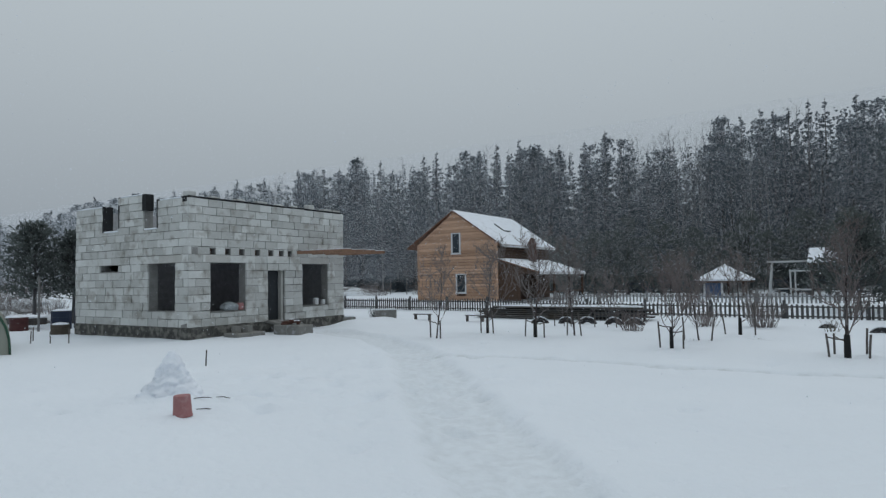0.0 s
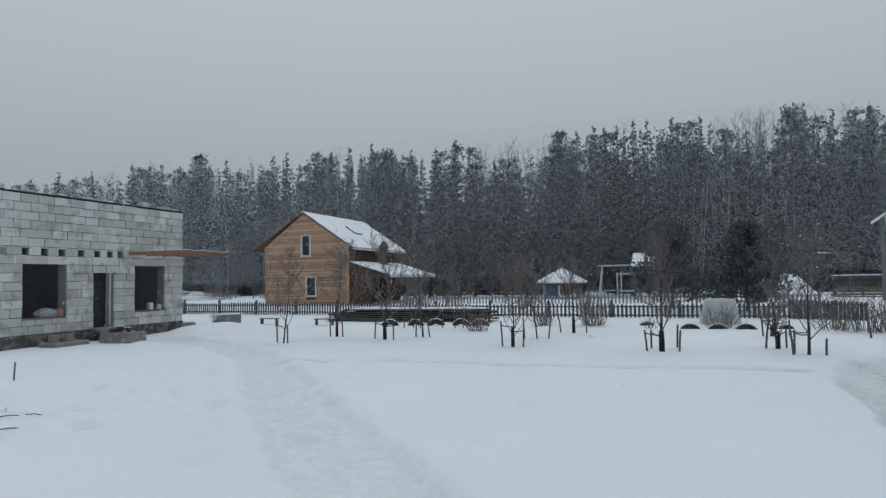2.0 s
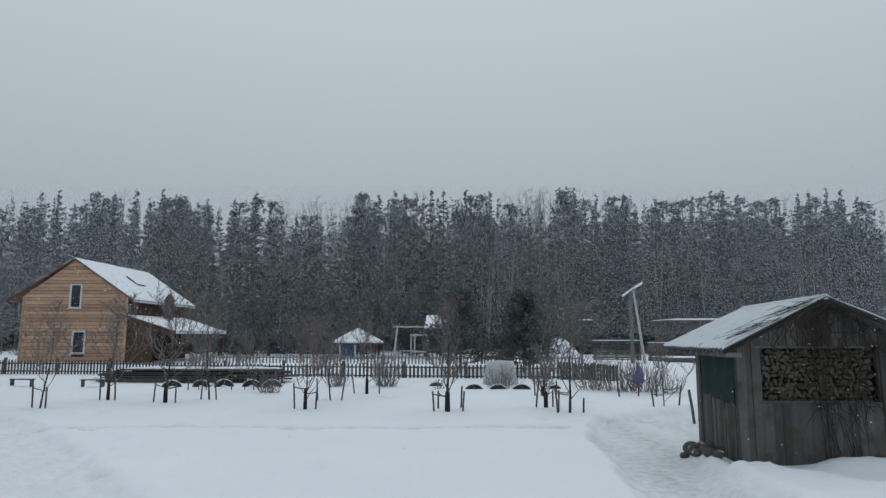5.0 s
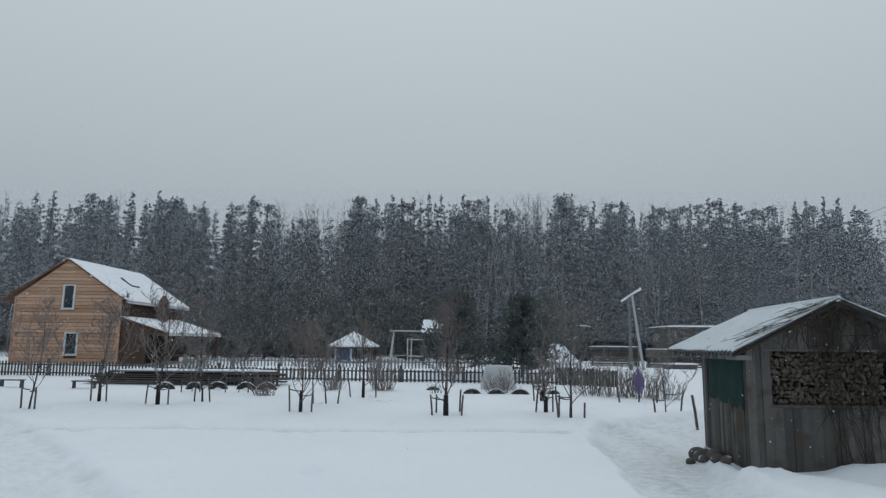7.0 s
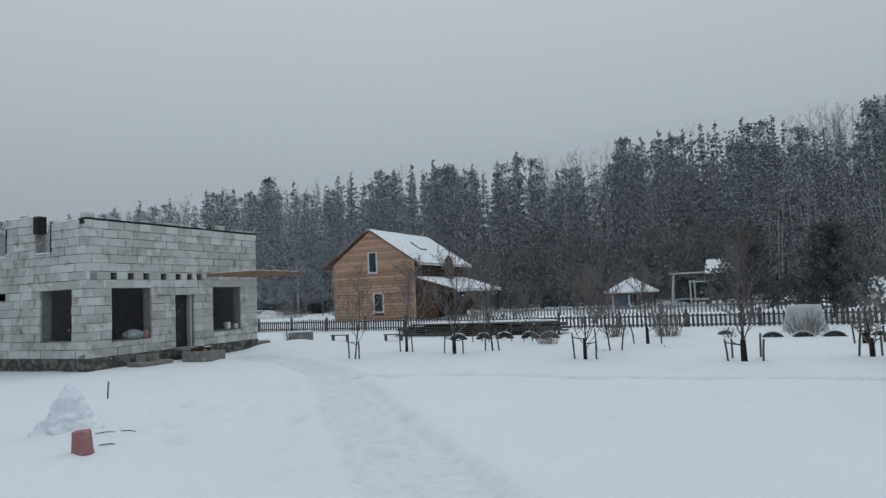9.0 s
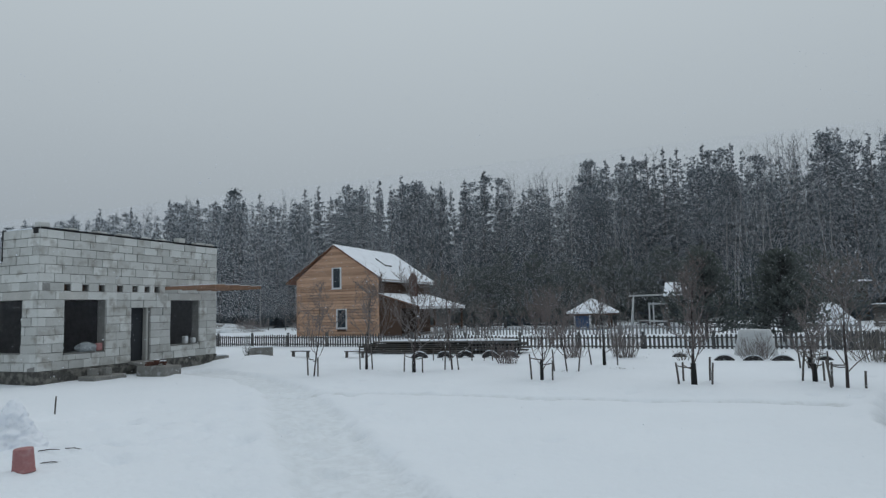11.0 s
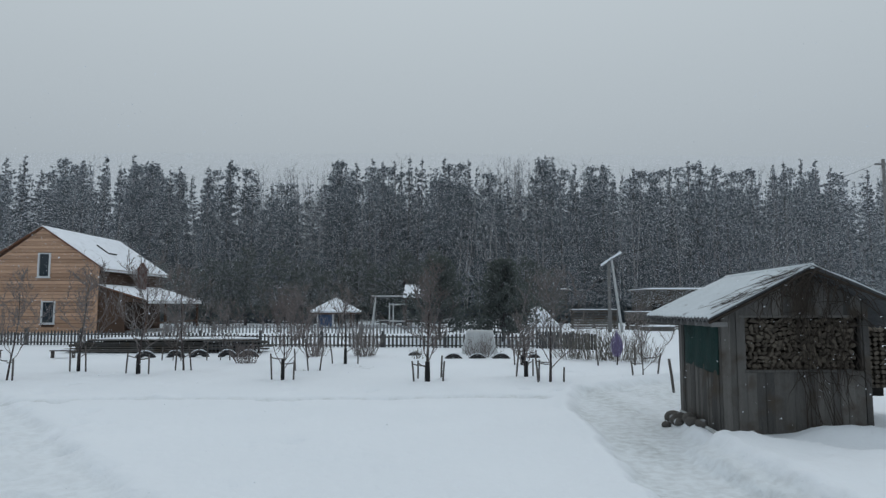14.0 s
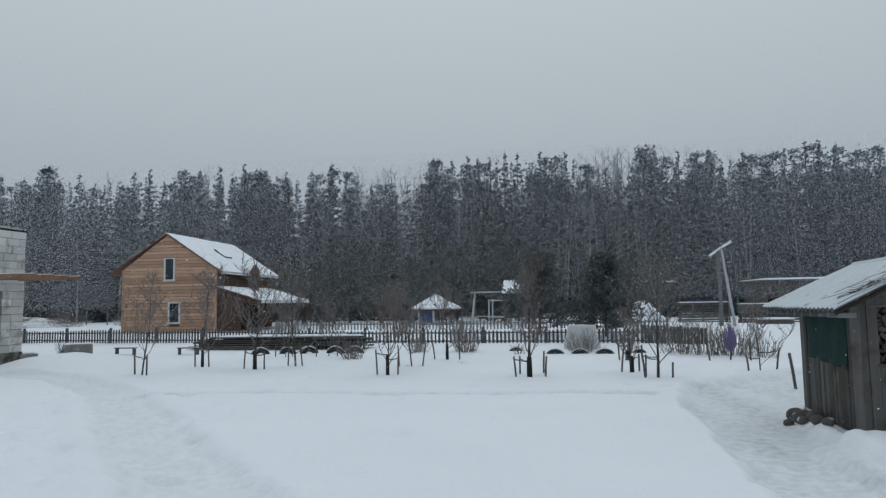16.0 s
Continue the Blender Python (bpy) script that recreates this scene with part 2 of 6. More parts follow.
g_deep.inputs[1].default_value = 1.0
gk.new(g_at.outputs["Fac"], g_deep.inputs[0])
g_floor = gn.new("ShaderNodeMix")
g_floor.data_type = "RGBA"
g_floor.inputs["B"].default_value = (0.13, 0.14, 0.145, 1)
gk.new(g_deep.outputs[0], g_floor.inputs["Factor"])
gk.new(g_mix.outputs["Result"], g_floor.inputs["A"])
gk.new(g_floor.outputs["Result"], gb.inputs["Base Color"])
g_add = gn.new("ShaderNodeMath")
g_add.operation = "MULTIPLY_ADD"
g_add.inputs[1].default_value = 0.15
gk.new(g_n3.outputs[0], g_add.inputs[0])
gk.new(g_n2.outputs[0], g_add.inputs[2])
g_bump = gn.new("ShaderNodeBump")
g_bump.inputs["Strength"].default_value, g_bump.inputs["Distance"].default_value = 0.7, 0.055
gk.new(g_add.outputs[0], g_bump.inputs["Height"])
gk.new(g_bump.outputs[0], gb.inputs["Normal"])


# ---- builders ----
def thing(name, m=None, **tags):
    ob = new(name)
    ob.empty_display_size = 0.2
    if m is not None:
        ob.matrix_basis = m
    return tagged(ob, **tags)


def part(name, bm, mat, parent=None, label=""):
    me = bpy.data.meshes.new(name)
    bmesh.ops.recalc_face_normals(bm, faces=bm.faces)
    bm.to_mesh(me)
    bm.free()
    me.materials.append(mat)
    ob = new(name, me)
    ob.parent = parent
    return tagged(ob, label=label)


def raw(name, verts, faces, mat, parent=None, label="", smooth=False):
    me = bpy.data.meshes.new(name)
    me.from_pydata(verts, [], faces)
    me.materials.append(mat)
    if smooth:
        me.shade_smooth()
    ob = new(name, me)
    ob.parent = parent
    return tagged(ob, label=label)


def shared(name, me, parent, m):
    ob = new(name, me)
    ob.parent = parent
    ob.matrix_basis = m
    return ob


def box(bm, x0, x1, y0, y1, z0, z1, bevel=0.0):
    made = bmesh.ops.create_cube(bm, size=1)["verts"]
    for v in made:
        v.co = Vector(((x0 + x1) / 2 + v.co.x * (x1 - x0), (y0 + y1) / 2 + v.co.y * (y1 - y0), (z0 + z1) / 2 + v.co.z * (z1 - z0)))
    if bevel:
        edges = {e for v in made for e in v.link_edges}
        bmesh.ops.bevel(bm, geom=list(edges), offset=bevel, segments=1, affect="EDGES")
    return bm


def one_box(*a, **k):
    return box(bmesh.new(), *a, **k)


def unit_block(name, mat, chamfer=0.03):
    """A one-metre block about its centre, to be scaled by its object."""
    bm = bmesh.new()
    bmesh.ops.create_cube(bm, size=1)
    if chamfer:
        bmesh.ops.bevel(bm, geom=bm.edges[:], offset=chamfer, segments=1, affect="EDGES")
    me = bpy.data.meshes.new(name)
    bm.to_mesh(me)
    bm.free()
    me.materials.append(mat)
    return me


def spot(x, y, z, sx, sy, sz, rx=0, ry=0, rz=0):
    return pose(x, y, z, rx, ry, rz) @ Matrix.Diagonal((sx, sy, sz, 1))


def tube_into(verts, faces, pts, radii, sides=5):
    """A tapered tube along pts, added to lists of vertices and faces."""
    base = len(verts)
    prev = None
    for i, p in enumerate(pts):
        d = (pts[min(i + 1, len(pts) - 1)] - pts[max(i - 1, 0)]).normalized()
        a = d.cross(Vector((0.31, 0.17, 0.93)) if abs(d.z) < 0.8 else Vector((0.9, 0.3, 0.1))).normalized()
        if prev is not None and a.dot(prev) < 0:
            a = -a
        prev = a
        b = d.cross(a)
        for s in range(sides):
            w = 2 * math.pi * s / sides
            verts.append(p + (a * math.cos(w) + b * math.sin(w)) * radii[i])
    for i in range(len(pts) - 1):
        for s in range(sides):
            t = (s + 1) % sides
            faces.append((base + i * sides + s, base + i * sides + t, base + (i + 1) * sides + t, base + (i + 1) * sides + s))
    faces.append(tuple(base + s for s in reversed(range(sides))))
    faces.append(tuple(base + (len(pts) - 1) * sides + s for s in range(sides)))


def tube(name, pts, radii, mat, parent=None, sides=6, label=""):
    v, f = [], []
    tube_into(v, f, [Vector(p) for p in pts], radii, sides)
    return raw(name, v, f, mat, parent, label, smooth=True)


def smooth_step(a, b, x):
    t = min(1.0, max(0.0, (x - a) / (b - a)))
    return t * t * (3 - 2 * t)


def along(px, py, line):
    """Distance from a point to a polyline whose rows are x, y, half width; and that half width there."""
    best = (1e9, 1)
    for (ax, ay, aw), (bx, by, bw) in zip(line, line[1:]):
        dx, dy = bx - ax, by - ay
        t = max(0, min(1, ((px - ax) * dx + (py - ay) * dy) / (dx * dx + dy * dy)))
        d = math.hypot(px - ax - t * dx, py - ay - t * dy)
        w = aw + t * (bw - aw)
        if d - w < best[0] - best[1]:
            best = (d, w)
    return best


# ---- ground ----
FOOTWAY = [(-1.0, 3.4, 0.75), (-2.45, 5.4, 0.72), (-4.15, 7.3, 0.75), (-6.6, 10.2, 0.72), (-10.0, 14.3, 0.62), (-13.5, 17.2, 0.6), (-17.0, 18.6, 0.9)]
ICEWAY = [(3.2, 3.5, 0.8), (3.42, 8.0, 0.80), (3.6, 10.5, 0.70), (3.9, 13.0, 0.9), (5.0, 15.5, 1.4), (8.5, 18.5, 1.2)]
TRACKS = [(-10.2, 13.9, 0.10), (-9.2, 14.15, 0.10), (-6.5, 14.6, 0.10), (-3.9, 14.5, 0.11), (-1.0, 14.6, 0.12), (2.6, 14.9, 0.25)]


# single dents: old footprints and clods, by the metre square they touch
DENTS = {}
dent_rnd = random.Random(77)
for dent in range(340):
    if dent < 200:
        fx, fy = dent_rnd.gauss(-8.5, 2.6), dent_rnd.gauss(9.0, 2.4)
    elif dent < 300:
        fx, fy = dent_rnd.uniform(-12, 8), dent_rnd.gauss(16.2, 1.6)
    else:
        fx, fy = dent_rnd.uniform(-3, 3), dent_rnd.uniform(6, 14)
    row = (fx, fy, dent_rnd.uniform(0.012, 0.04), dent_rnd.uniform(-0.08, 0.17) * (0.35 if dent >= 300 else 1))
    for ix in (-1, 0, 1):
        for iy in (-1, 0, 1):
            DENTS.setdefault((round(fx) + ix, round(fy) + iy), []).append(row)


def ground(x, y):
    """Height of the snow, and its grey: trodden and painted track shade to 1, painted dark under the wood to 2."""
    far = math.hypot(x, y)
    nz = noise.noise(Vector((x * 0.16, y * 0.16, 3.0))) * 0.045 + noise.noise(Vector((x * 0.6, y * 0.6, 7.0))) * 0.03
    z = nz + 0.012 * noise.noise(Vector((x * 2.3, y * 2.3, 1.0)))
    trod = 0.0
    if far < 60:
        ragged = 0.16 * noise.noise(Vector((x * 1.6, y * 1.6, 5.0))) + 0.07 * noise.noise(Vector((x * 5, y * 5, 2.0)))
        lump = noise.noise(Vector((x * 3.4, y * 3.4, 9.0)))
        d, w = along(x, y, FOOTWAY)
        a = 1 - smooth_step(w - 0.10, w + 0.08, d + ragged)
        z += -0.10 * a + 0.03 * lump * a + 0.015 * noise.noise(Vector((x * 6, y * 6, 3.0))) * a
        trod = max(trod, 0.38 * a)
        rim = math.exp(-((d - w - 0.22) / 0.2) ** 2)
        z += 0.035 * rim
        d, w = along(x, y, ICEWAY)
        a = 1 - smooth_step(w - 0.15, w + 0.2, d + ragged * 1.3)
        z += -0.16 * a + 0.022 * lump * a + 0.02 * noise.noise(Vector((x * 7, y * 7, 8.0))) * a
        z += 0.05 * math.exp(-((d - w - 0.2) / 0.16) ** 2) * (y > 4)
        trod = max(trod, 0.95 * a * (0.8 + 0.5 * noise.noise(Vector((x * 1.3, y * 0.5, 1.0)))))
        d, w = along(x, y, TRACKS)
        a = 1 - smooth_step(w * 0.6, w + 0.12, d + ragged * 0.5)
        z -= 0.16 * a * (0.6 + 0.4 * math.sin(x * 9.0))
        # greys the footprints: their shade is put into the colour
        trod = max(trod, 0.8 * a)
        # ploughed bank before the shed
        edge = x - 3.88 + ragged * 0.8
        crest = 9.85 - 1.12 * max(0.0, x - 4.85) + ragged * 0.5
        bank = smooth_step(-0.05, 0.12, edge) * smooth_step(crest + 0.12, crest - 0.22, y) * smooth_step(3.0, 6.0, y)
        z += bank * (0.175 + 0.04 * lump + 0.05 * noise.noise(Vector((x * 2.4, y * 2.4, 2.0))) + 0.02 * noise.noise(Vector((x * 7, y * 7, 2.0))) + 0.05 * noise.noise(Vector((x * 1.1, y * 1.1, 6.0))))
        z += (0.235 + 0.05 * lump) * math.exp(-(((x - 6.75) / 0.95) ** 4 + ((y - 9.95) / 0.38) ** 2))
        # heap behind the bucket
        z += 0.16 * math.exp(-((x + 9.6) ** 2 + (y - 6.7) ** 2) / 0.7)
        z += (0.10 * lump + 0.09 * noise.noise(Vector((x * 6, y * 6, 4)))) * math.exp(-((x + 9.6) ** 2 + (y - 6.9) ** 2) / 0.9)
        # disturbed snow on the house side of the footway
        rough = math.exp(-((x + 8.0) ** 2 + (y - 8.6) ** 2) / 9.0)
        z += rough * 0.12 * max(0, lump)
        for fx, fy, fr, fd in DENTS.get((round(x), round(y)), ()):
            z -= fd * math.exp(-((x - fx) ** 2 + (y - fy) ** 2) / fr)
        # drifts: by the block house, along the fence
        z += 0.30 * math.exp(-((x + 17.9) / 0.8) ** 2) * smooth_step(19.3, 21.0, y) * smooth_step(26, 23, y)
        z += 0.10 * smooth_step(24, 29, y) * smooth_step(-30, -24, x)
        z += 0.35 * smooth_step(30.5, 36, y)
    else:
        z += 0.35 * smooth_step(30.5, 36, y)
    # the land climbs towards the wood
    # under the trees the snow is painted dark, to keep trunk gaps dim
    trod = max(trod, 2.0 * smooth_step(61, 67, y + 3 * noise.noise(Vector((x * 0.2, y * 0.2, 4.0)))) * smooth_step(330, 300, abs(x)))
    z += smooth_step(60, 140, y) * 15.0 + smooth_step(140, 320, y) * 4.0
    z += 1.2 * math.exp(-(((x + 48) / 9.0) ** 2 + ((y - 25) / 6.0) ** 2))
    return z, trod


def steps(lo, hi, fine_lo, fine_hi, step, grow=1.16):
    out = list(np.arange(fine_lo, fine_hi + 1e-6, step))
    s, p = step, fine_hi
    while p < hi:
        s *= grow
        p += s
        out.append(min(p, hi))
    s, p = step, fine_lo
    while p > lo:
        s *= grow
        p -= s
        out.insert(0, max(p, lo))
    return out


gx = steps(-1600, 1600, -20.0, 8.5, 0.125, 1.10)
gx = sorted(set(gx) | {2.4375 + 0.125 * i for i in range(18)})
gy = steps(-1600, 1600, 4.8, 19.5, 0.125, 1.08)
g_verts, g_trod = [], []
for y in gy:
    for x in gx:
        z, tr = ground(x, y)
        g_verts.append((x, y, z))
        g_trod.append(tr)
nx = len(gx)
g_faces = [(j * nx + i, j * nx + i + 1, (j + 1) * nx + i + 1, (j + 1) * nx + i) for j in range(len(gy) - 1) for i in range(nx - 1)]
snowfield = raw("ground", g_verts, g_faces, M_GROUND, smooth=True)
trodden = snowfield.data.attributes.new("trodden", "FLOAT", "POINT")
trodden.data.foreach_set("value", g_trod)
tagged(snowfield, "deep white snow with a trodden footway and grey icy patch", "snow", kind="structure")


def gz(x, y):
    return ground(x, y)[0]


# ---- house of aerated-concrete blocks, unfinished ----
BX, BY, LEN_F, LEN_L = -19.43, 14.09, 8.15, 7.28   # the near corner; the long front runs along y, the side along -x
Z0, ROW, THICK = 0.42, 0.2875, 0.4
block_mesh = unit_block("aerated_block", M_BLOCK, 0.012)
block_house = thing("block_house", label="unfinished two-storey house of grey aerated-concrete blocks, roofless", category="house")


def spans(lo, hi, holes, a, b):
    """The stretches of lo..hi that no hole covers between the heights a and b."""
    out = [(lo, hi)]
    for h0, h1, z0, z1 in holes:
        if z0 <= a + 0.04 and z1 >= b - 0.06:
            out = [q for s0, s1 in out for q in ((s0, min(s1, h0)), (max(s0, h1), s1)) if q[1] - q[0] > 0.02]
    return out


def block_wall(name, length, rows, holes, place, top_of):
    """Courses of single blocks in front of a darker core, with openings right through."""
    core = bmesh.new()
    levels = sorted({Z0, Z0 + rows * ROW} | {z for h in holes for z in h[2:] if Z0 < z < Z0 + rows * ROW})
    for a, b in zip(levels, levels[1:]):
        for s0, s1 in spans(0, length, holes, a, b):
            box(core, *place(s0, s1, 0.05, THICK), a, b)
    wall = part(name, core, M_MORTAR, block_house, "grey mortar joints behind the blocks")
    rnd = random.Random(len(name))
    for r in range(rows):
        za, zb = Z0 + r * ROW, Z0 + (r + 1) * ROW
        cutting = [h for h in holes if h[2] < zb - 0.04 and h[3] > za + 0.04]
        whole = [(h[0], h[1], za, zb) for h in cutting]
        strips = [(za, zb, q) for q in spans(0, length, whole, za, zb)]
        for h0, h1, z0, z1 in cutting:
            if z0 > za + 0.04:
                strips.append((za, z0, (h0, min(h1, length))))
            if z1 < zb - 0.04:
                strips.append((z1, zb, (h0, min(h1, length))))
        for a, b, (s0, s1) in strips:
            u = s0 - (r % 2) * 0.3 - rnd.random() * 0.12 if s0 == 0 else s0
            first = True
            while u < s1 - 0.02:
                e = u + 0.6 + (rnd.random() - 0.5) * 0.05
                if first and s0 > 0:
                    e = u + rnd.choice((0.3, 0.45, 0.6))
                first = False
                if s1 - e < 0.14:
                    e = s1
                c0, c1 = max(u, s0) + 0.003 + rnd.random() * 0.013, min(e, s1) - 0.003 - rnd.random() * 0.011
                u = e
                if c1 - c0 < 0.05:
                    continue
                out = rnd.random() * 0.03
                x0, x1, y0, y1 = place(c0, c1, -out, 0.12)
                j = rnd.random() * 0.016
                shared("aerated_block", block_mesh, wall, spot((x0 + x1) / 2, (y0 + y1) / 2, (a + b) / 2 - j / 2, x1 - x0, y1 - y0, b - a - 0.010 - j, rnd.uniform(-0.7, 0.7), rnd.uniform(-0.7, 0.7), rnd.uniform(-0.9, 0.9)))
    return wall


def on_front(s0, s1, d0, d1):
    return (BX - d1, BX - d0, BY + s0, BY + s1)


def on_side(s0, s1, d0, d1):
    return (BX - s1 - 0.0, BX - s0, BY + d0, BY + d1)


front_holes = [(0.93, 2.54, 0.90, 2.72), (3.64, 4.54, 0.30, 2.47), (5.54, 7.12, 0.92, 2.72)]
front_holes += [(u, u + 0.25, 3.02, 3.24) for u in (0.13, 0.9, 1.57, 2.22, 2.99, 3.68, 4.24, 4.71)]
side_holes = [(0.73, 2.34, 0.96, 2.72), (4.26, 5.51, 2.47, 2.72), (1.8, 2.65, 3.98, 5.6), (4.25, 5.3, 4.0, 5.6), (0, 1.8, 5.02, 5.6), (5.3, 7.28, 5.02, 5.6)]
block_wall("wall_front", LEN_F, 16, front_holes, on_front, None)
block_wall("wall_side", LEN_L, 17, side_holes, on_side, None)
bm = bmesh.new()
box(bm, BX - LEN_L, BX - LEN_L + THICK, BY + THICK, BY + LEN_F, Z0, 5.0)
part("wall_back", bm, M_INSIDE, block_house)
bm = bmesh.new()
box(bm, BX - LEN_L + THICK, BX - THICK, BY + LEN_F - THICK, BY + LEN_F, Z0, 5.0)
part("wall_far_end", bm, M_INSIDE, block_house)
bm = bmesh.new()
box(bm, BX - LEN_L - 0.03, BX + 0.03, BY - 0.03, BY + LEN_F + 0.03, -0.5, Z0 - 0.004, 0.02)
part("plinth", bm, M_PLINTH, block_house, "dark rough concrete plinth")
part("upper_floor", one_box(BX - LEN_L + THICK, BX - THICK, BY + THICK, BY + LEN_F - THICK, 3.26, 3.4), M_INSIDE, block_house)
for u in (0.255, 1.025, 1.695, 2.345, 3.115, 3.805, 4.365, 4.835):
    part("joist", one_box(BX - 4.0, BX - 0.16, BY + u - 0.07, BY + u + 0.07, 3.03, 3.22), M_BROWN, block_house)
part("partition", one_box(BX - 4.2, BX - 4.0, BY + 0.5, BY + LEN_F - 0.5, Z0, 3.02), M_INSIDE, block_house)
# lintels cast over the openings, a little proud of the blocks
for u0, u1 in ((0.70, 3.25), (5.30, 7.55)):
    part("lintel", one_box(BX - 0.3, BX + 0.014, BY + u0, BY + u1, 2.722, 2.985, 0.01), M_LINTEL, block_house)
part("lintel", one_box(BX - 2.65, BX - 0.3, BY - 0.014, BY + 0.3, 2.722, 2.985, 0.01), M_LINTEL, block_house)
# felt on the front wall's top and round the notches
part("felt_strip", one_box(BX - THICK, BX + 0.03, BY, BY + LEN_F + 0.03, 5.025, 5.075, 0.008), M_FELT, block_house)
for u, z1 in ((1.775, 5.03), (4.225, 5.30), (5.325, 5.03)):
    part("felt_flap", one_box(BX - u - 0.03, BX - u + 0.03, BY - 0.02, BY + THICK, 4.02, z1 + 0.03, 0.005), M_FELT, block_house)
part("felt_flap", one_box(BX - 0.30, BX - 0.04, BY - 0.03, BY + 0.1, 4.86, 5.05, 0.01), M_FELT, block_house)
part("felt_flap", one_box(BX - 2.70, BX - 2.45, BY - 0.03, BY + 0.30, 4.72, 5.33, 0.01), M_FELT, block_house)
for u0, u1, z in ((1.8, 2.65, 3.98), (4.25, 5.3, 4.0)):
    part("snow_cap", one_box(BX - u1 + 0.05, BX - u0 - 0.05, BY - 0.03, BY + 0.38, z, z + 0.06, 0.025), M_SNOW_CAP, block_house, "snow lying in the notch")
for u0, u1, z in ((0.3, 1.7, 5.02), (2.75, 4.2, 5.31), (5.35, 7.2, 5.02)):
    part("snow_cap", one_box(BX - u1, BX - u0, BY + 0.02, BY + 0.38, z, z + 0.05, 0.02), M_SNOW_CAP, block_house, "snow on the wall's top")
rnd = random.Random(4)
for u, w, h in ((0.18, 0.34, 0.17), (1.2, 0.35, 0.07), (2.35, 0.4, 0.08), (3.4, 0.5, 0.09), (4.4, 0.3, 0.06), (5.2, 0.25, 0.07), (6.15, 0.36, 0.2), (7.2, 0.5, 0.1), (7.75, 0.5, 0.09)):
    part("loose_block", one_box(BX - 0.32, BX - 0.03, BY + u - w / 2, BY + u + w / 2, 5.078, 5.078 + h, 0.02), M_BLOCK, block_house, "snow-dusted block weighing down the felt")
# door leaf ajar in the dark opening, and window reveals
part("door_leaf", one_box(BX - 0.36, BX - 0.31, BY + 3.66, BY + 4.53, 0.44, 2.44, 0.01), M_DOOR, block_house, "dark sheet-metal door")
part("door_post", one_box(BX - 0.30, BX - 0.10, BY + 4.44, BY + 4.535, 0.44, 2.46, 0.01), M_LINTEL, block_house)
part("sill", one_box(BX - 0.38, BX + 0.02, BY + 0.95, BY + 2.52, 0.902, 0.93, 0.005), M_CONC, block_house)
part("sill", one_box(BX - 0.38, BX + 0.02, BY + 5.56, BY + 7.10, 0.922, 0.95, 0.005), M_CONC, block_house)
part("sill", one_box(BX - 2.32, BX - 0.75, BY - 0.02, BY + 0.38, 0.962, 0.985, 0.005), M_CONC, block_house)

# things lying in the openings
sack = bmesh.new()
bmesh.ops.create_icosphere(sack, subdivisions=3, radius=0.5)
for v in sack.verts:
    n = noise.noise(v.co * 3.0)
    v.co = Vector((v.co.x * 0.45, v.co.y * 0.8, max(v.co.z, -0.25) * 0.42)) * (1 + 0.25 * n)
ob = part("film_bundle", sack, M_FILM)
ob.matrix_basis = pose(BX - 0.24, BY + 2.0, 1.05)
tagged(ob, "crumpled clear film bundle on a window sill", "film")
can = part("red_canister", one_box(-0.07, 0.07, -0.12, 0.12, 0, 0.28, 0.03), M_RED)
can.matrix_basis = pose(BX - 0.12, BY + 2.38, 0.931)
tagged(can, "small red plastic canister on a window sill", "canister")
for u, w, h in ((6.55, 0.2, 0.3), (7.0, 0.18, 0.22)):
    ob = part("plaster_bucket", one_box(-w / 2, w / 2, -w / 2, w / 2, 0, h, 0.03), M_WHITE)
    ob.matrix_basis = pose(BX - 0.2, BY + u, 0.951)
    tagged(ob, "white plastic bucket on a window sill", "bucket", group="buckets on the sill")

# raw joist ends left standing out of the front wall
for k in range(7):
    u = 5.27 + 0.43 * k
    reach = 2.5 + 0.10 * math.sin(k * 2.3)
    part("balcony_joist", one_box(BX + 0.002, BX + reach, BY + u - 0.035, BY + u + 0.035, 3.12 + 0.02 * (k % 2), 3.25 + 0.02 * (k % 2), 0.006), M_TIMBER, block_house, "raw timber joist standing out of the wall")
    part("joist_snow", one_box(BX + 0.25, BX + reach - 0.02, BY + u - 0.033, BY + u + 0.033, 3.253 + 0.02 * (k % 2), 3.275 + 0.02 * (k % 2), 0.008), M_SNOW_CAP, block_house, "thin snow on the joist")

# steps and slabs before the door
ramp = thing("door_steps", label="concrete slabs stacked as steps below the doorway", category="steps")
part("slab", one_box(-18.3, -17.0, 16.95, 17.75, -0.1, 0.36, 0.03), M_CONC, ramp)
bm = one_box(-0.6, 0.6, -0.45, 0.45, -0.05, 0.05, 0.015)
ob = part("ramp_board", bm, M_CONC, ramp, "snowy board sloping up to the sill")
ob.matrix_basis = pose(-18.75, 18.0, 0.34, 0, 8, 0)
for k in range(9):
    ob = part("brick", one_box(-0.125, 0.125, -0.06, 0.06, 0, 0.065, 0.006), M_BRICK, ramp)
    ob.matrix_basis = pose(-17.75 + rnd.uniform(-0.25, 0.25), 17.35 + rnd.uniform(-0.22, 0.22), 0.362 + 0.068 * (k // 4), 0, 0, rnd.uniform(0, 180))
    if k > 4:
        part("snow_cap", one_box(-0.11, 0.11, -0.05, 0.05, 0.067, 0.095, 0.012), M_SNOW_CAP, ob, "dab of snow")
slab = part("concrete_slab", one_box(-19.1, -18.3, 15.3, 16.6, -0.1, 0.16, 0.04), M_CONC)
tagged(slab, "snowy concrete slab lying by the wall", "slab")
rub = bmesh.new()
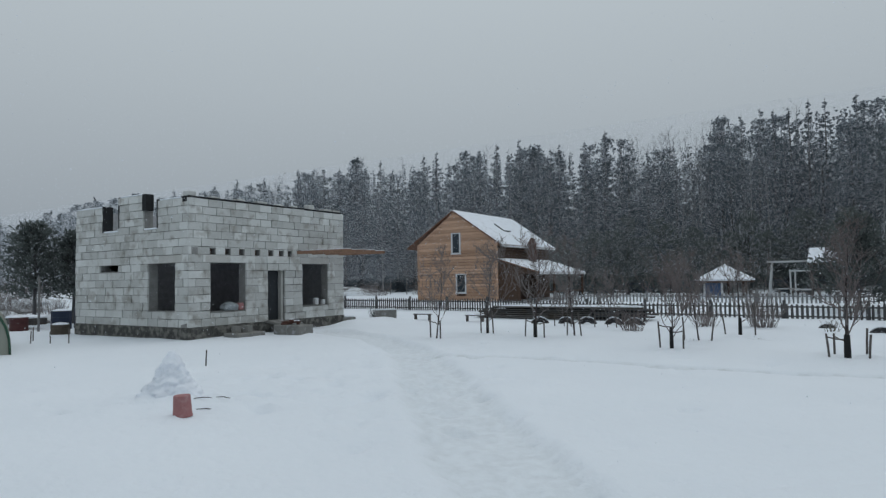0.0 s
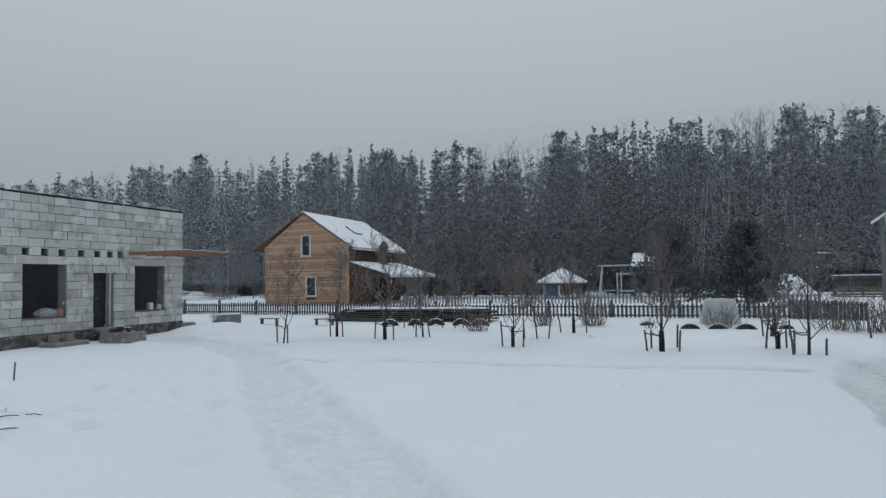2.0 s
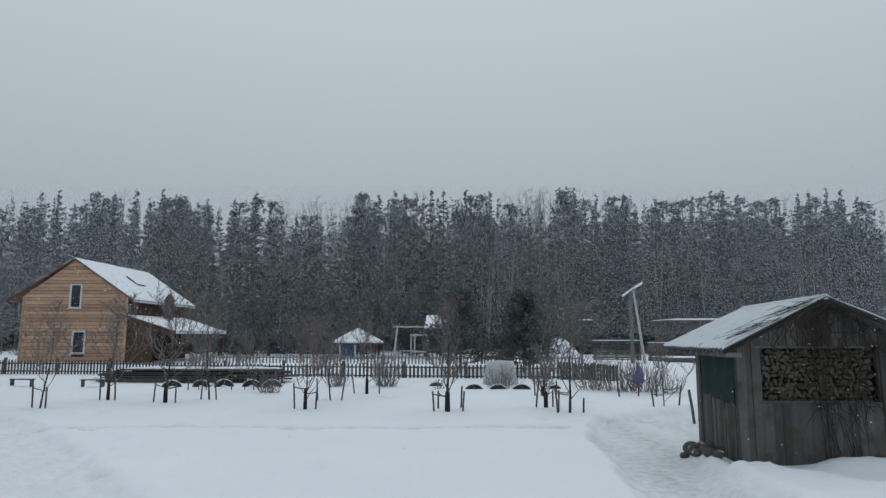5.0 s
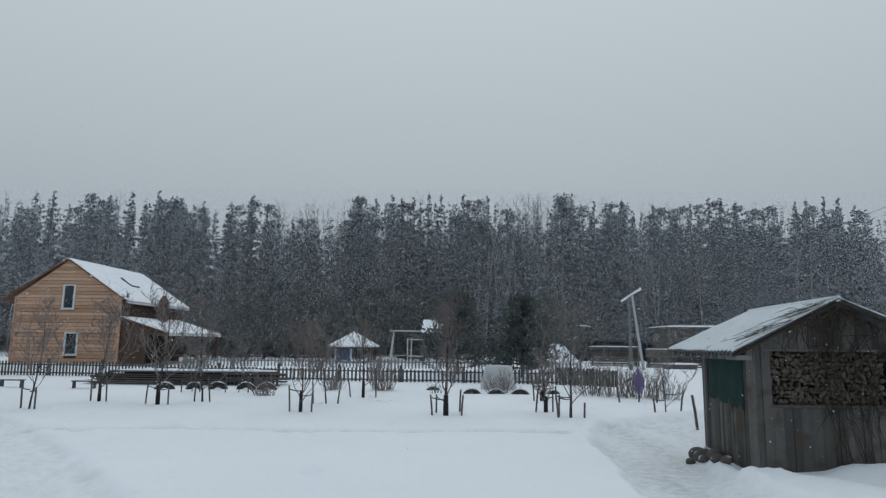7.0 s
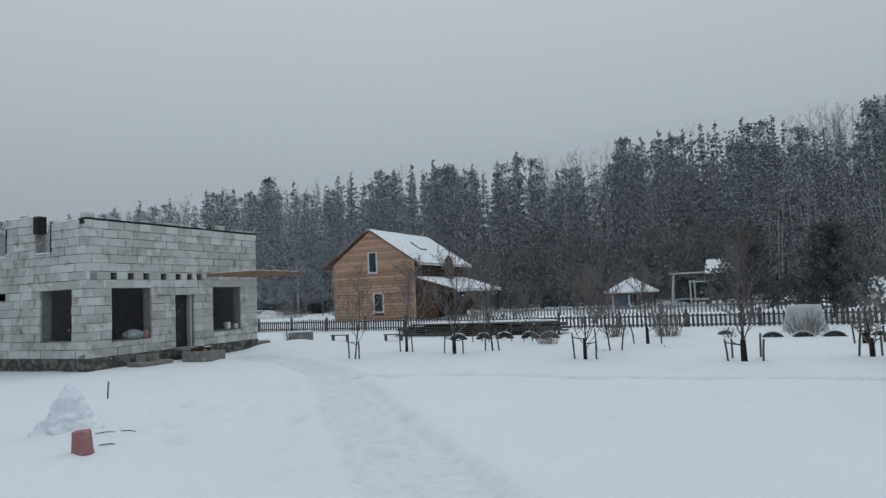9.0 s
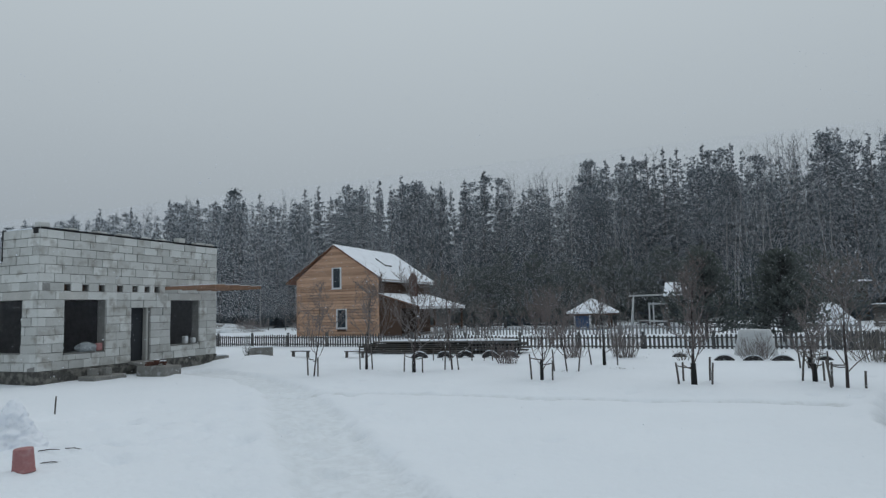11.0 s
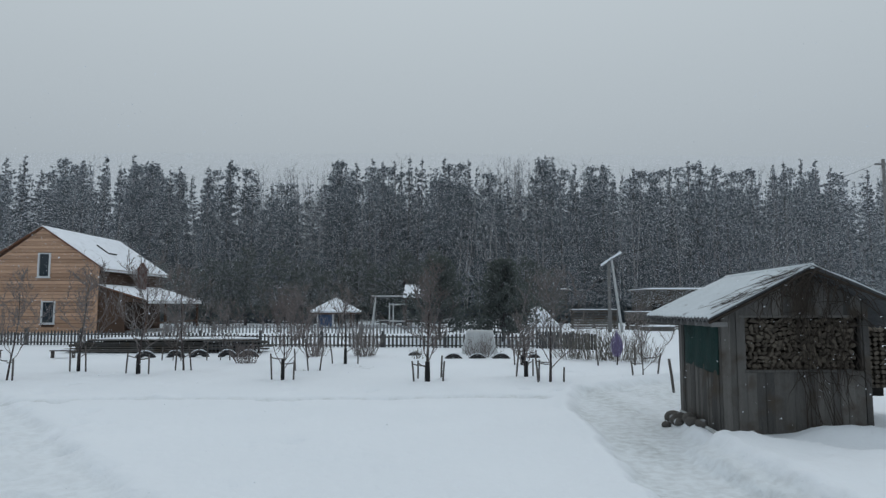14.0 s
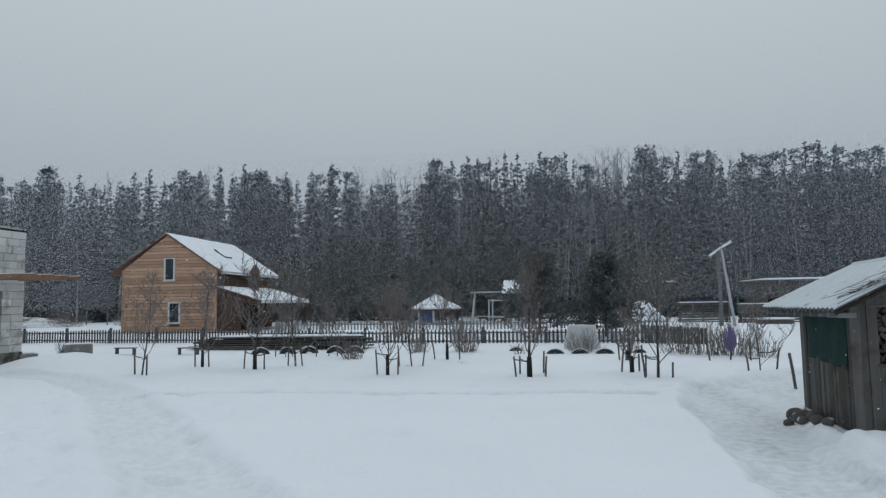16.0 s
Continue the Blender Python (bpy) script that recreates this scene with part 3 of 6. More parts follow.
for k in range(9):
    x, y = -18.7 + rnd.uniform(-0.2, 0.2), 15.9 + rnd.uniform(-0.4, 0.4)
    s = rnd.uniform(0.06, 0.13)
    box(rub, x - s, x + s, y - s, y + s, 0.13, 0.16 + 2 * s, 0.02)
tagged(part("rubble", rub, M_CONC), "broken pieces of block on a slab", "rubble", kind="stuff")


# ---- firewood shed of weathered boards ----
SX, SY, SW, SD = 4.85, 10.42, 2.46, 1.80      # near corner; front along x, side along y
shed = thing("firewood_shed", label="small weathered board shed full of firewood, with a snowy corrugated roof", category="shed")
board_mesh = unit_block("board", M_OLDWOOD, 0.02)


def roof_z(x):
    return 2.73 - 0.52 * (6.14 - x) if x < 6.14 else 2.73 - 0.42 * (x - 6.14)


rnd = random.Random(9)
x = SX
while x < SX + SW - 0.02:
    w = min(rnd.uniform(0.10, 0.19), SX + SW - x)
    top = roof_z(x + w / 2) - 0.09
    for z0, z1 in (((-0.05, top),) if x < SX + 0.36 or x > SX + 2.18 else ((-0.05, 1.02 + rnd.uniform(-0.02, 0.02)), (1.91, top))):
        lean = rnd.uniform(-0.2, 0.2)
        shared("board", board_mesh, shed, spot(x + w / 2, SY + rnd.uniform(0, 0.02), (z0 + z1) / 2, w - rnd.uniform(0.002, 0.010), 0.025, z1 - z0, 0, lean, 0))
    x += w
y = SY + 0.03
while y < SY + SD - 0.02:
    w = min(rnd.uniform(0.07, 0.12), SY + SD - y)
    tops = ((0.0, 1.80),) if y < SY + 0.12 or y > SY + 1.5 else ((0.0, 1.06),)
    for z0, z1 in tops:
        shared("board", board_mesh, shed, spot(SX + rnd.uniform(0, 0.012), y + w / 2, (z0 + z1) / 2, 0.025, w - rnd.uniform(0.004, 0.012), z1 - z0, rnd.uniform(-0.4, 0.4), 0, 0))
    y += w
for k in range(13):   # far walls
    shared("board", board_mesh, shed, spot(SX + 0.09 + k * 0.183, SY + SD, 1.0, 0.18, 0.025, 2.1))
for k in range(9):
    shared("board", board_mesh, shed, spot(SX + SW - 0.02, SY + 0.1 + k * 0.19, 0.95, 0.025, 0.185, 1.95))
for px_, py_ in ((SX + 0.05, SY + 0.07), (SX + SW - 0.08, SY + 0.07), (SX + 0.06, SY + SD - 0.06), (SX + SW - 0.08, SY + SD - 0.06)):
    part("post", one_box(px_ - 0.045, px_ + 0.045, py_ - 0.045, py_ + 0.045, -0.1, roof_z(px_) - 0.1, 0.008), M_OLDWOOD, shed)
part("rail", one_box(SX + 0.36, SX + 2.2, SY - 0.025, SY + 0.03, 0.985, 1.03, 0.005), M_OLDWOOD, shed)
part("rail", one_box(SX + 0.30, SX + 2.25, SY - 0.02, SY + 0.03, 1.88, 1.92, 0.005), M_OLDWOOD, shed)
part("foot_rail", one_box(-0.03, 0.03, -1.15, 1.15, -0.04, 0.045, 0.01), M_PALEPOLE, shed, "snow-dusted beam at the foot of the wall").matrix_basis = pose(4.735, 11.09, 0.03, 1.6, 0, -6.0)
part("wall_plate", one_box(SX - 0.02, SX + 0.06, SY + 0.02, SY + SD + 0.35, 1.75, 1.83, 0.01), M_OLDWOOD, shed)

def sag(x, y):
    return (0.035 + 0.022 * (y - 9.9)) * min(1.0, max(0.0, (x - 4.44) / 1.7))


# corrugated roof in two slopes, with rafters below and snow lying on it
def corrugated(name, x0, x1, mat, lift, thick, parent, label=""):
    v, f = [], []
    ny, nxr = 120, 7
    for layer in (0, 1):
        for j in range(ny + 1):
            yy = SY - 0.48 + (SD + 1.20) * j / ny
            for i in range(nxr + 1):
                xx = x0 + (x1 - x0) * i / nxr
                v.append((xx, yy, roof_z(xx) - sag(xx, yy) + lift + 0.024 * math.sin(yy * 2 * math.pi / 0.15) + (0.012 * noise.noise(Vector((xx * 2, yy * 2, 0))) if layer else 0) - (0 if layer else thick)))
    w, n = nxr + 1, (ny + 1) * (nxr + 1)
    for j in range(ny):
        for i in range(nxr):
            a = j * w + i
            f.append((a, a + w, a + w + 1, a + 1))
            f.append((n + a, n + a + 1, n + a + w + 1, n + a + w))
    for j in range(ny):
        for i, flip in ((0, 0), (nxr, 1)):
            a, b = j * w + i, (j + 1) * w + i
            f.append((a, n + a, n + b, b) if not flip else (b, n + b, n + a, a))
    for i in range(nxr):
        for j, flip in ((0, 1), (ny, 0)):
            a = j * w + i
            f.append((a, n + a, n + a + 1, a + 1) if not flip else (a + 1, n + a + 1, n + a, a))
    return raw(name, v, f, mat, parent, label, smooth=False)


corrugated("roof_sheet", 4.44, 6.14, M_SLATE, 0.0, 0.012, shed, "grey corrugated sheets")
corrugated("roof_sheet", 6.143, 8.44, M_SLATE, 0.0, 0.012, shed, "grey corrugated sheets")
corrugated("roof_snow", 4.475, 6.13, M_SLATE_SNOW, 0.022, 0.016, shed, "thin snow on the corrugations")
corrugated("roof_snow", 6.15, 8.41, M_SLATE_SNOW, 0.022, 0.016, shed, "thin snow on the corrugations")
tube("ridge_cap", [(6.14, SY - 0.47, 2.71), (6.14, SY + SD + 0.71, 2.645)], [0.05, 0.05], M_SLATE_SNOW, shed, 8)
for yy in np.arange(SY - 0.42, SY + SD + 0.68, 0.31):
    part("rafter", one_box(4.50, 4.76, yy - 0.025, yy + 0.025, 1.74, 1.815, 0.01), M_GREY, shed, "weathered rafter end")
for s in (0, 1):
    pts = [(4.46, SY - 0.45, roof_z(4.46) - 0.05), (6.14, SY - 0.45, 2.64)] if s == 0 else [(6.14, SY - 0.45, 2.64), (8.42, SY - 0.45, roof_z(8.42) - 0.05)]
    tube("barge_board", pts, [0.024, 0.024], M_VINE, shed, 4)
for yy in (SY + 0.25, SY + 0.9, SY + 1.55):
    part("purlin", one_box(SX + 0.05, SX + SW, yy - 0.03, yy + 0.03, 1.80, 1.86), M_OLDWOOD, shed)
# black sheet painted in as the shade behind the logs
part("log_shade_backing", one_box(SX + 0.07, SX + SW - 0.05, SY + 0.62, SY + 0.66, 0.0, 1.9), M_DARK, shed, "near-black sheet standing in for shade behind the stacked wood")

# dark green sheet hung in the side opening
v, f = [], []
for j in range(13):
    for i in range(15):
        yy = SY + 0.10 + 1.42 * i / 14
        zz = 1.80 - (0.87 - 0.10 * i / 14) * j / 12
        v.append((SX - 0.02 + 0.012 * math.sin(yy * 14 + zz * 3) + 0.006 * noise.noise(Vector((yy * 5, zz * 5, 0))), yy, zz))
for j in range(12):
    for i in range(14):
        a = j * 15 + i
        f.append((a, a + 1, a + 16, a + 15))
curtain = raw("side_curtain", v, f, M_GREEN, shed, "dark green sheeting nailed over the side opening", smooth=True)
solid = curtain.modifiers.new("cloth", "SOLIDIFY")
solid.thickness = 0.006

# firewood, every split log on its own, in the front opening
log_meshes = []
for k in range(5):
    bm = bmesh.new()
    n = (3, 4, 5, 4, 6)[k]
    prof = [Vector((math.cos(2 * math.pi * i / n + k) * rnd.uniform(0.42, 0.56), 0, math.sin(2 * math.pi * i / n + k) * rnd.uniform(0.40, 0.52))) for i in range(n)]
    a = [bm.verts.new(p) for p in prof]
    b = [bm.verts.new(p * 1.02 + Vector((0, 1, 0))) for p in prof]
    bm.faces.new(a)
    bm.faces.new(list(reversed(b)))
    for i in range(n):
        bm.faces.new((a[i], b[i], b[(i + 1) % n], a[(i + 1) % n]))
    bmesh.ops.bevel(bm, geom=list({e for q in a for e in q.link_edges if e.other_vert(q) in a}), offset=0.05, segments=1, affect="EDGES")
    bmesh.ops.recalc_face_normals(bm, faces=bm.faces)
    me = bpy.data.meshes.new("log")
    bm.to_mesh(me)
    bm.free()
    me.materials.append(M_LOG)
    log_meshes.append(me)
stack = thing("firewood_stack", label="tightly stacked split firewood behind the shed's front opening", category="firewood")
z = 0.98
row = 0
while z < 1.87:
    x = SX + 0.38 + 0.05 * (row % 2)
    while x < SX + 2.2:
        w = rnd.choice((0.05, 0.065, 0.08, 0.10, 0.125))
        shared("log", rnd.choice(log_meshes), stack, spot(x + w / 2, SY + 0.06 + rnd.uniform(0, 0.05), z + 0.04 + rnd.uniform(-0.02, 0.02), w * 1.25, 0.45, rnd.uniform(0.075, 0.12), 0, rnd.uniform(-90, 90), 0))
        x += w * 0.98
    z += 0.066
    row += 1
outer = thing("outer_firewood_stack", label="firewood stacked under the eave beside the shed", category="firewood")
z = 0.5
while z < 1.62:
    for xx in np.arange(SX + SW + 0.16, SX + SW + 1.6, 0.125):
        shared("log", rnd.choice(log_meshes), outer, spot(xx, SY + 1.7, z + 0.05, 0.13, 0.5, 0.10, 0, rnd.uniform(-40, 40), 0))
    z += 0.088

# added board: log gaps read as shade instead of bright snow
part("gap_shade_board", one_box(SX + SW + 0.1, SX + SW + 1.7, SY + 2.15, SY + 2.18, 0.3, 1.62), M_DARK, outer, "near-black board added to keep the log gaps dark")
part("side_post", one_box(SX + SW + 0.03, SX + SW + 0.11, SY + 1.66, SY + 2.2, 0.0, 1.66), M_OLDWOOD, outer, "weathered post holding the stack")

# dry creeper over the gable
v, f = [], []
for k in range(190):
    x = 6.1 + rnd.gauss(0, 0.42) if k < 110 else rnd.uniform(5.9, 7.1)
    z = min(roof_z(x) - 0.02 + rnd.uniform(-0.15, 0.06), 2.72) if k < 110 else rnd.uniform(0.9, 2.2)
    p = Vector((x, SY - 0.05 - 0.6 * rnd.random() * (k < 110), z))
    d = Vector((rnd.uniform(-1, 1), rnd.uniform(-0.15, 0.1), rnd.uniform(-1.2, 0.2)))
    pts = [p.copy()]
    for s in range(7):
        d += Vector((rnd.uniform(-0.5, 0.5), rnd.uniform(-0.15, 0.15), rnd.uniform(-0.5, 0.15)))
        p = p + d.normalized() * 0.085
        p.y = min(p.y, SY - 0.035)
        pts.append(p.copy())
    tube_into(v, f, pts, [0.006] * 5 + [0.004, 0.003, 0.002], 3)
for k in range(14):
    p = Vector((6.35 + rnd.uniform(-0.25, 0.5), SY - 0.05, 0.05))
    pts = [p.copy()]
    tx = 6.2 + rnd.uniform(-0.5, 0.6)
    for s in range(9):
        p = p + Vector(((tx - p.x) * 0.14 + rnd.uniform(-0.06, 0.06), rnd.uniform(-0.008, 0.006), 0.27))
        if p.z > roof_z(p.x) - 0.1:
            break
        p.y = min(p.y, SY - 0.035)
        pts.append(p.copy())
    if len(pts) > 2:
        tube_into(v, f, pts, [0.006 - 0.0004 * i for i in range(len(pts))], 3)
for k in range(46):   # strands over the roof
    x = rnd.uniform(5.0, 6.2)
    yy = SY - 0.55 + abs(rnd.gauss(0, 0.35))
    d = Vector((rnd.uniform(-1, 0.2), rnd.uniform(0, 1), 0)).normalized()
    p = Vector((x, yy, 0))
    pts = []
    for s in range(6):
        p = p + d * 0.09 + Vector((rnd.uniform(-0.03, 0.03), rnd.uniform(-0.03, 0.03), 0))
        pts.append(Vector((p.x, p.y, roof_z(p.x) - sag(p.x, p.y) + 0.05)))
    tube_into(v, f, pts, [0.0038] * 6, 3)
tagged(raw("dry_creeper", v, f, M_VINE), "leafless creeper hanging over the shed's gable and roof", "creeper", kind="stuff")

# field stones at the corner
for k, (x, y, r) in enumerate(((4.66, 12.15, 0.18), (4.62, 11.72, 0.16), (4.67, 11.35, 0.13), (4.60, 11.1, 0.11), (4.66, 10.85, 0.11), (4.44, 11.9, 0.09), (4.52, 11.45, 0.10))):
    bm = bmesh.new()
    bmesh.ops.create_icosphere(bm, subdivisions=3, radius=r)
    for q in bm.verts:
        q.co *= 1 + 0.28 * noise.noise(q.co * (0.45 / r) + Vector((k * 7, 0, 0)))
        q.co.z *= 0.8
    ob = part("field_stone", bm, M_ROCK)
    ob.data.shade_smooth()
    ob.matrix_basis = pose(x, y, gz(x, y) + r * 0.35, 0, 0, k * 50)
    tagged(ob, "rounded dark field stone with a dab of snow", "stone", group="stones by the shed")


# ---- timber house behind the fence ----
HX, HY, HW, HD = -25.45, 37.1, 6.22, 8.6
HB, EAVE, RIDGE, GABLE = 0.2, 3.93, 6.55, 4.40
house = thing("timber_house", label="two-storey house of orange pine siding with a snow-covered gable roof", category="house")
RX = HX + 2.94


def siding(name, a, b, axis, holes, mat, peak):
    """Boards laid one over another on one wall of the house, each a piece of its own."""
    # added brown sheet: colours the gaps between boards as dark as shade
    wall = part(name, one_box(HX + 0.2, HX + HW - 0.2, HY + 0.02, HY + 0.033, HB, EAVE - 0.2) if axis == "x" else one_box(HX + HW - 0.04, HX + HW - 0.02, HY + 0.2, HY + HD, HB, EAVE - 0.2), M_BROWN, house, "brown sheet behind the boards, painting shade into their grooves")
    h, z = 0.205, HB
    while z < (RIDGE - 0.1 if peak else EAVE):
        lo, hi, lo2, hi2 = a, b, a, b
        if peak and z + h > GABLE:
            k, k2 = (max(0, (q - GABLE) / (RIDGE - 0.03 - GABLE)) for q in (z, z + h))
            lo, hi, lo2, hi2 = a + (RX - a) * k, b + (RX - b) * k, a + (RX - a) * min(1, k2), b + (RX - b) * min(1, k2)
        levels = [z] + sorted({q for hole in holes for q in hole[2:] if z + 0.02 < q < z + h - 0.02}) + [z + h]
        for za, zb in zip(levels, levels[1:]):
            pieces = [(lo, hi)]
            for h0, h1, z0, z1 in holes:
                if zb > z0 + 0.01 and za < z1 - 0.01:
                    pieces = [q for s0, s1 in pieces for q in ((s0, min(s1, h0)), (max(s0, h1), s1)) if q[1] - q[0] > 0.02]
            for s0, s1 in pieces:
                bm = bmesh.new()
                top = zb - (0.022 if zb == z + h else 0)
                if axis == "x":
                    t0, t1 = lo2 if s0 == lo else s0, hi2 if s1 == hi else s1
                    vs = [(s0, HY - 0.034, za), (s1, HY - 0.034, za), (t1, HY - 0.012, top), (t0, HY - 0.012, top), (s0, HY + 0.018, za), (s1, HY + 0.018, za), (t1, HY + 0.018, top), (t0, HY + 0.018, top)]
                else:
                    x = HX + HW
                    vs = [(x + 0.034, s0, za), (x + 0.034, s1, za), (x + 0.012, s1, top), (x + 0.012, s0, top), (x - 0.018, s0, za), (x - 0.018, s1, za), (x - 0.018, s1, top), (x - 0.018, s0, top)]
                q = [bm.verts.new(p) for p in vs]
                for fc in ((0, 1, 2, 3), (4, 5, 1, 0), (3, 2, 6, 7), (4, 0, 3, 7), (1, 5, 6, 2), (7, 6, 5, 4)):
                    bm.faces.new([q[i] for i in fc])
                part("board", bm, mat, wall)
        z += h
    return wall


windows = [(HX + 2.78, HX + 3.46, 3.66, 5.08), (HX + 3.10, HX + 3.86, 1.0, 2.30)]
siding("wall_gable", HX, HX + HW, "x", windows, M_SIDING, True)
siding("wall_porch_side", HY, HY + HD, "y", [], M_BROWN, False)
bm = bmesh.new()
box(bm, HX + 0.05, HX + HW - 0.05, HY + 0.035, HY + HD, HB - 0.5, EAVE - 0.1)
part("wall_core", bm, M_SIDING, house)
bm = bmesh.new()
q = [bm.verts.new(p) for p in ((HX + 0.1, HY + 0.04, EAVE - 0.1), (HX + HW - 0.1, HY + 0.04, EAVE - 0.1), (RX, HY + 0.04, RIDGE - 0.1), (HX + 0.1, HY + HD, EAVE - 0.1), (HX + HW - 0.1, HY + HD, EAVE - 0.1), (RX, HY + HD, RIDGE - 0.1))]
for fc in ((0, 1, 2), (3, 5, 4), (0, 2, 5, 3), (1, 4, 5, 2), (0, 3, 4, 1)):
    bm.faces.new([q[i] for i in fc])
part("attic_core", bm, M_SIDING, house)
for xx in (HX, HX + HW):
    part("corner_board", one_box(xx - 0.06, xx + 0.06, HY - 0.055, HY + 0.05, HB, GABLE - 0.02, 0.01), M_SIDING, house)
for x0, x1, z0, z1 in windows:
    win = part("window", one_box(x0 + 0.05, x1 - 0.05, HY + 0.0, HY + 0.02, z0 + 0.05, z1 - 0.05), M_GLASS, house, "dark glazing")
    bm = bmesh.new()
    w = 0.07
    for b4 in ((x0 - 0.03, x0 + w, z0, z1), (x1 - w, x1 + 0.03, z0, z1), (x0 + w, x1 - w, z1 - w, z1), (x0 + w, x1 - w, z0, z0 + w)):
        box(bm, b4[0], b4[1], HY - 0.065, HY + 0.03, b4[2], b4[3], 0.008)
    part("frame", bm, M_WHITE, win, "white frame")
    part("sill", one_box(x0 - 0.08, x1 + 0.08, HY - 0.12, HY - 0.03, z0 - 0.05, z0 - 0.004, 0.008), M_WHITE, win)


def slab_on(name, pts, thick, mat, parent, label="", lumps=0.0):
    """A slab of even thickness over four corners; lumps makes its top uneven."""
    v, f, n = [], [], 14
    p = [Vector(q) for q in pts]
    nrm = (p[1] - p[0]).cross(p[3] - p[0]).normalized()
    if nrm.z < 0:
        nrm = -nrm
    for layer in (0, 1):
        for j in range(n + 1):
            for i in range(n + 1):
                s, t = i / n, j / n
                q = (p[0] * (1 - s) + p[1] * s) * (1 - t) + (p[3] * (1 - s) + p[2] * s) * t
                e = min(s, 1 - s, t, 1 - t)
                lift = thick * (1 if not lumps else (0.45 + 0.55 * smooth_step(0, 0.08, e))) + lumps * noise.noise(q * 1.3)
                v.append(q + nrm * lift * layer)
    w, m = n + 1, (n + 1) ** 2
    for j in range(n):
        for i in range(n):
            a = j * w + i
            f += [(a, a + w, a + w + 1, a + 1), (m + a, m + a + 1, m + a + w + 1, m + a + w)]
    rim = [i for i in range(w)] + [j * w + n for j in range(1, w)] + [n * w + i for i in range(n - 1, -1, -1)] + [j * w for j in range(n - 1, 0, -1)]
    for a, b in zip(rim, rim[1:] + rim[:1]):
        f.append((a, b, m + b, m + a))
    bm = bmesh.new()
    vs = [bm.verts.new(q) for q in v]
    for q in f:
        bm.faces.new([vs[i] for i in q])
    return part(name, bm, mat, parent, label)


ya, yb = HY - 0.14, HY + HD + 0.4
xl, xr, ez = HX - 0.88, HX + HW + 0.40, 4.08
slab_on("roof_slope", [(RX, ya, RIDGE), (RX, yb, RIDGE), (xr, yb, ez), (xr, ya, ez)], 0.075, M_TRIM, house, "brown boarded eaves")
slab_on("roof_slope", [(RX, ya, RIDGE), (RX, yb, RIDGE), (xl, yb, ez), (xl, ya, ez)], 0.075, M_TRIM, house, "brown boarded eaves")
slab_on("roof_snow", [(RX, ya + 0.02, RIDGE + 0.085), (RX, yb, RIDGE + 0.085), (xr - 0.02, yb, ez + 0.08), (xr - 0.02, ya + 0.02, ez + 0.08)], 0.09, M_SNOW_CAP, house, "even white snow on the roof", 0.02)
slab_on("roof_snow", [(RX, ya + 0.02, RIDGE + 0.085), (RX, yb, RIDGE + 0.085), (xl + 0.02, yb, ez + 0.08), (xl + 0.02, ya + 0.02, ez + 0.08)], 0.05, M_SNOW_CAP, house, "even white snow on the roof", 0.02)
part("fascia", one_box(xr - 0.02, xr + 0.03, ya, yb, ez - 0.06, ez + 0.12), M_WHITE, house, "pale fascia board")
def roof_at(x):
    return RIDGE + 0.19 + (ez - RIDGE) * (x - RX) / (xr - RX)
sky_light = part("roof_window", one_box(-0.45, 0.45, -0.04, 0.04, 0, 0.08, 0.01), M_FELT, house, "dark lower rim of a snowed-over roof window")
sky_light.matrix_basis = pose(RX + 1.75, HY + 3.3, roof_at(RX + 1.75) - 0.02, 0, 36, 0)
part("roof_window_side", one_box(-0.04, 0.04, -0.5, 0.5, 0, 0.07, 0.01), M_FELT, house).matrix_basis = pose(RX + 2.15, HY + 3.8, roof_at(RX + 2.15) - 0.02, 0, 36, 0)

# lean-to porch on the side
PX0, PX1, PY0, PY1 = HX + HW + 0.04, HX + HW + 2.90, HY + 0.1, HY + 8.3
slab_on("porch_roof", [(PX0, PY0 - 0.2, 3.16), (PX0, PY1, 3.16), (PX1 + 0.1, PY1, 2.24), (PX1 + 0.1, PY0 - 0.2, 2.24)], 0.08, M_TRIM, house)
slab_on("porch_snow", [(PX0, PY0 - 0.18, 3.245), (PX0, PY1, 3.245), (PX1 + 0.08, PY1, 2.325), (PX1 + 0.08, PY0 - 0.18, 2.325)], 0.08, M_SNOW_CAP, house, "snow on the porch roof", 0.02)
part("porch_fascia", one_box(PX1 + 0.08, PX1 + 0.12, PY0 - 0.2, PY1, 2.16, 2.33), M_WHITE, house, "pale fascia board")
bm = bmesh.new()
q = [bm.verts.new(p) for p in ((PX0, PY0, 2.3), (PX1 - 0.1, PY0, 2.2), (PX0, PY0, 3.1), (PX0, PY0 + 0.05, 2.3), (PX1 - 0.1, PY0 + 0.05, 2.2), (PX0, PY0 + 0.05, 3.1))]
for fc in ((0, 1, 2), (3, 5, 4), (0, 2, 5, 3), (1, 4, 5, 2), (0, 3, 4, 1)):
    bm.faces.new([q[i] for i in fc])
part("porch_gable", bm, M_BROWN, house, "brown boards closing the porch gable")
for xx, yy in ((PX1 - 0.1, PY0), (PX1 - 0.1, PY0 + 2.7), (PX1 - 0.1, PY0 + 5.4), (PX1 - 0.1, PY1 - 0.2), (PX0 + 1.5, PY0)):
    part("porch_post", one_box(xx - 0.07, xx + 0.07, yy - 0.07, yy + 0.07, 0.0, 2.25, 0.01), M_BROWN, house)
part("porch_wall", one_box(PX0, PX0 + 1.4, PY0 + 0.01, PY0 + 0.06, HB, 2.25), M_BROWN, house, "dark brown boards closing part of the porch")
part("porch_rail", one_box(PX1 - 0.13, PX1 - 0.07, PY0 + 0.1, PY1 - 0.2, 0.95, 1.05), M_BROWN, house)
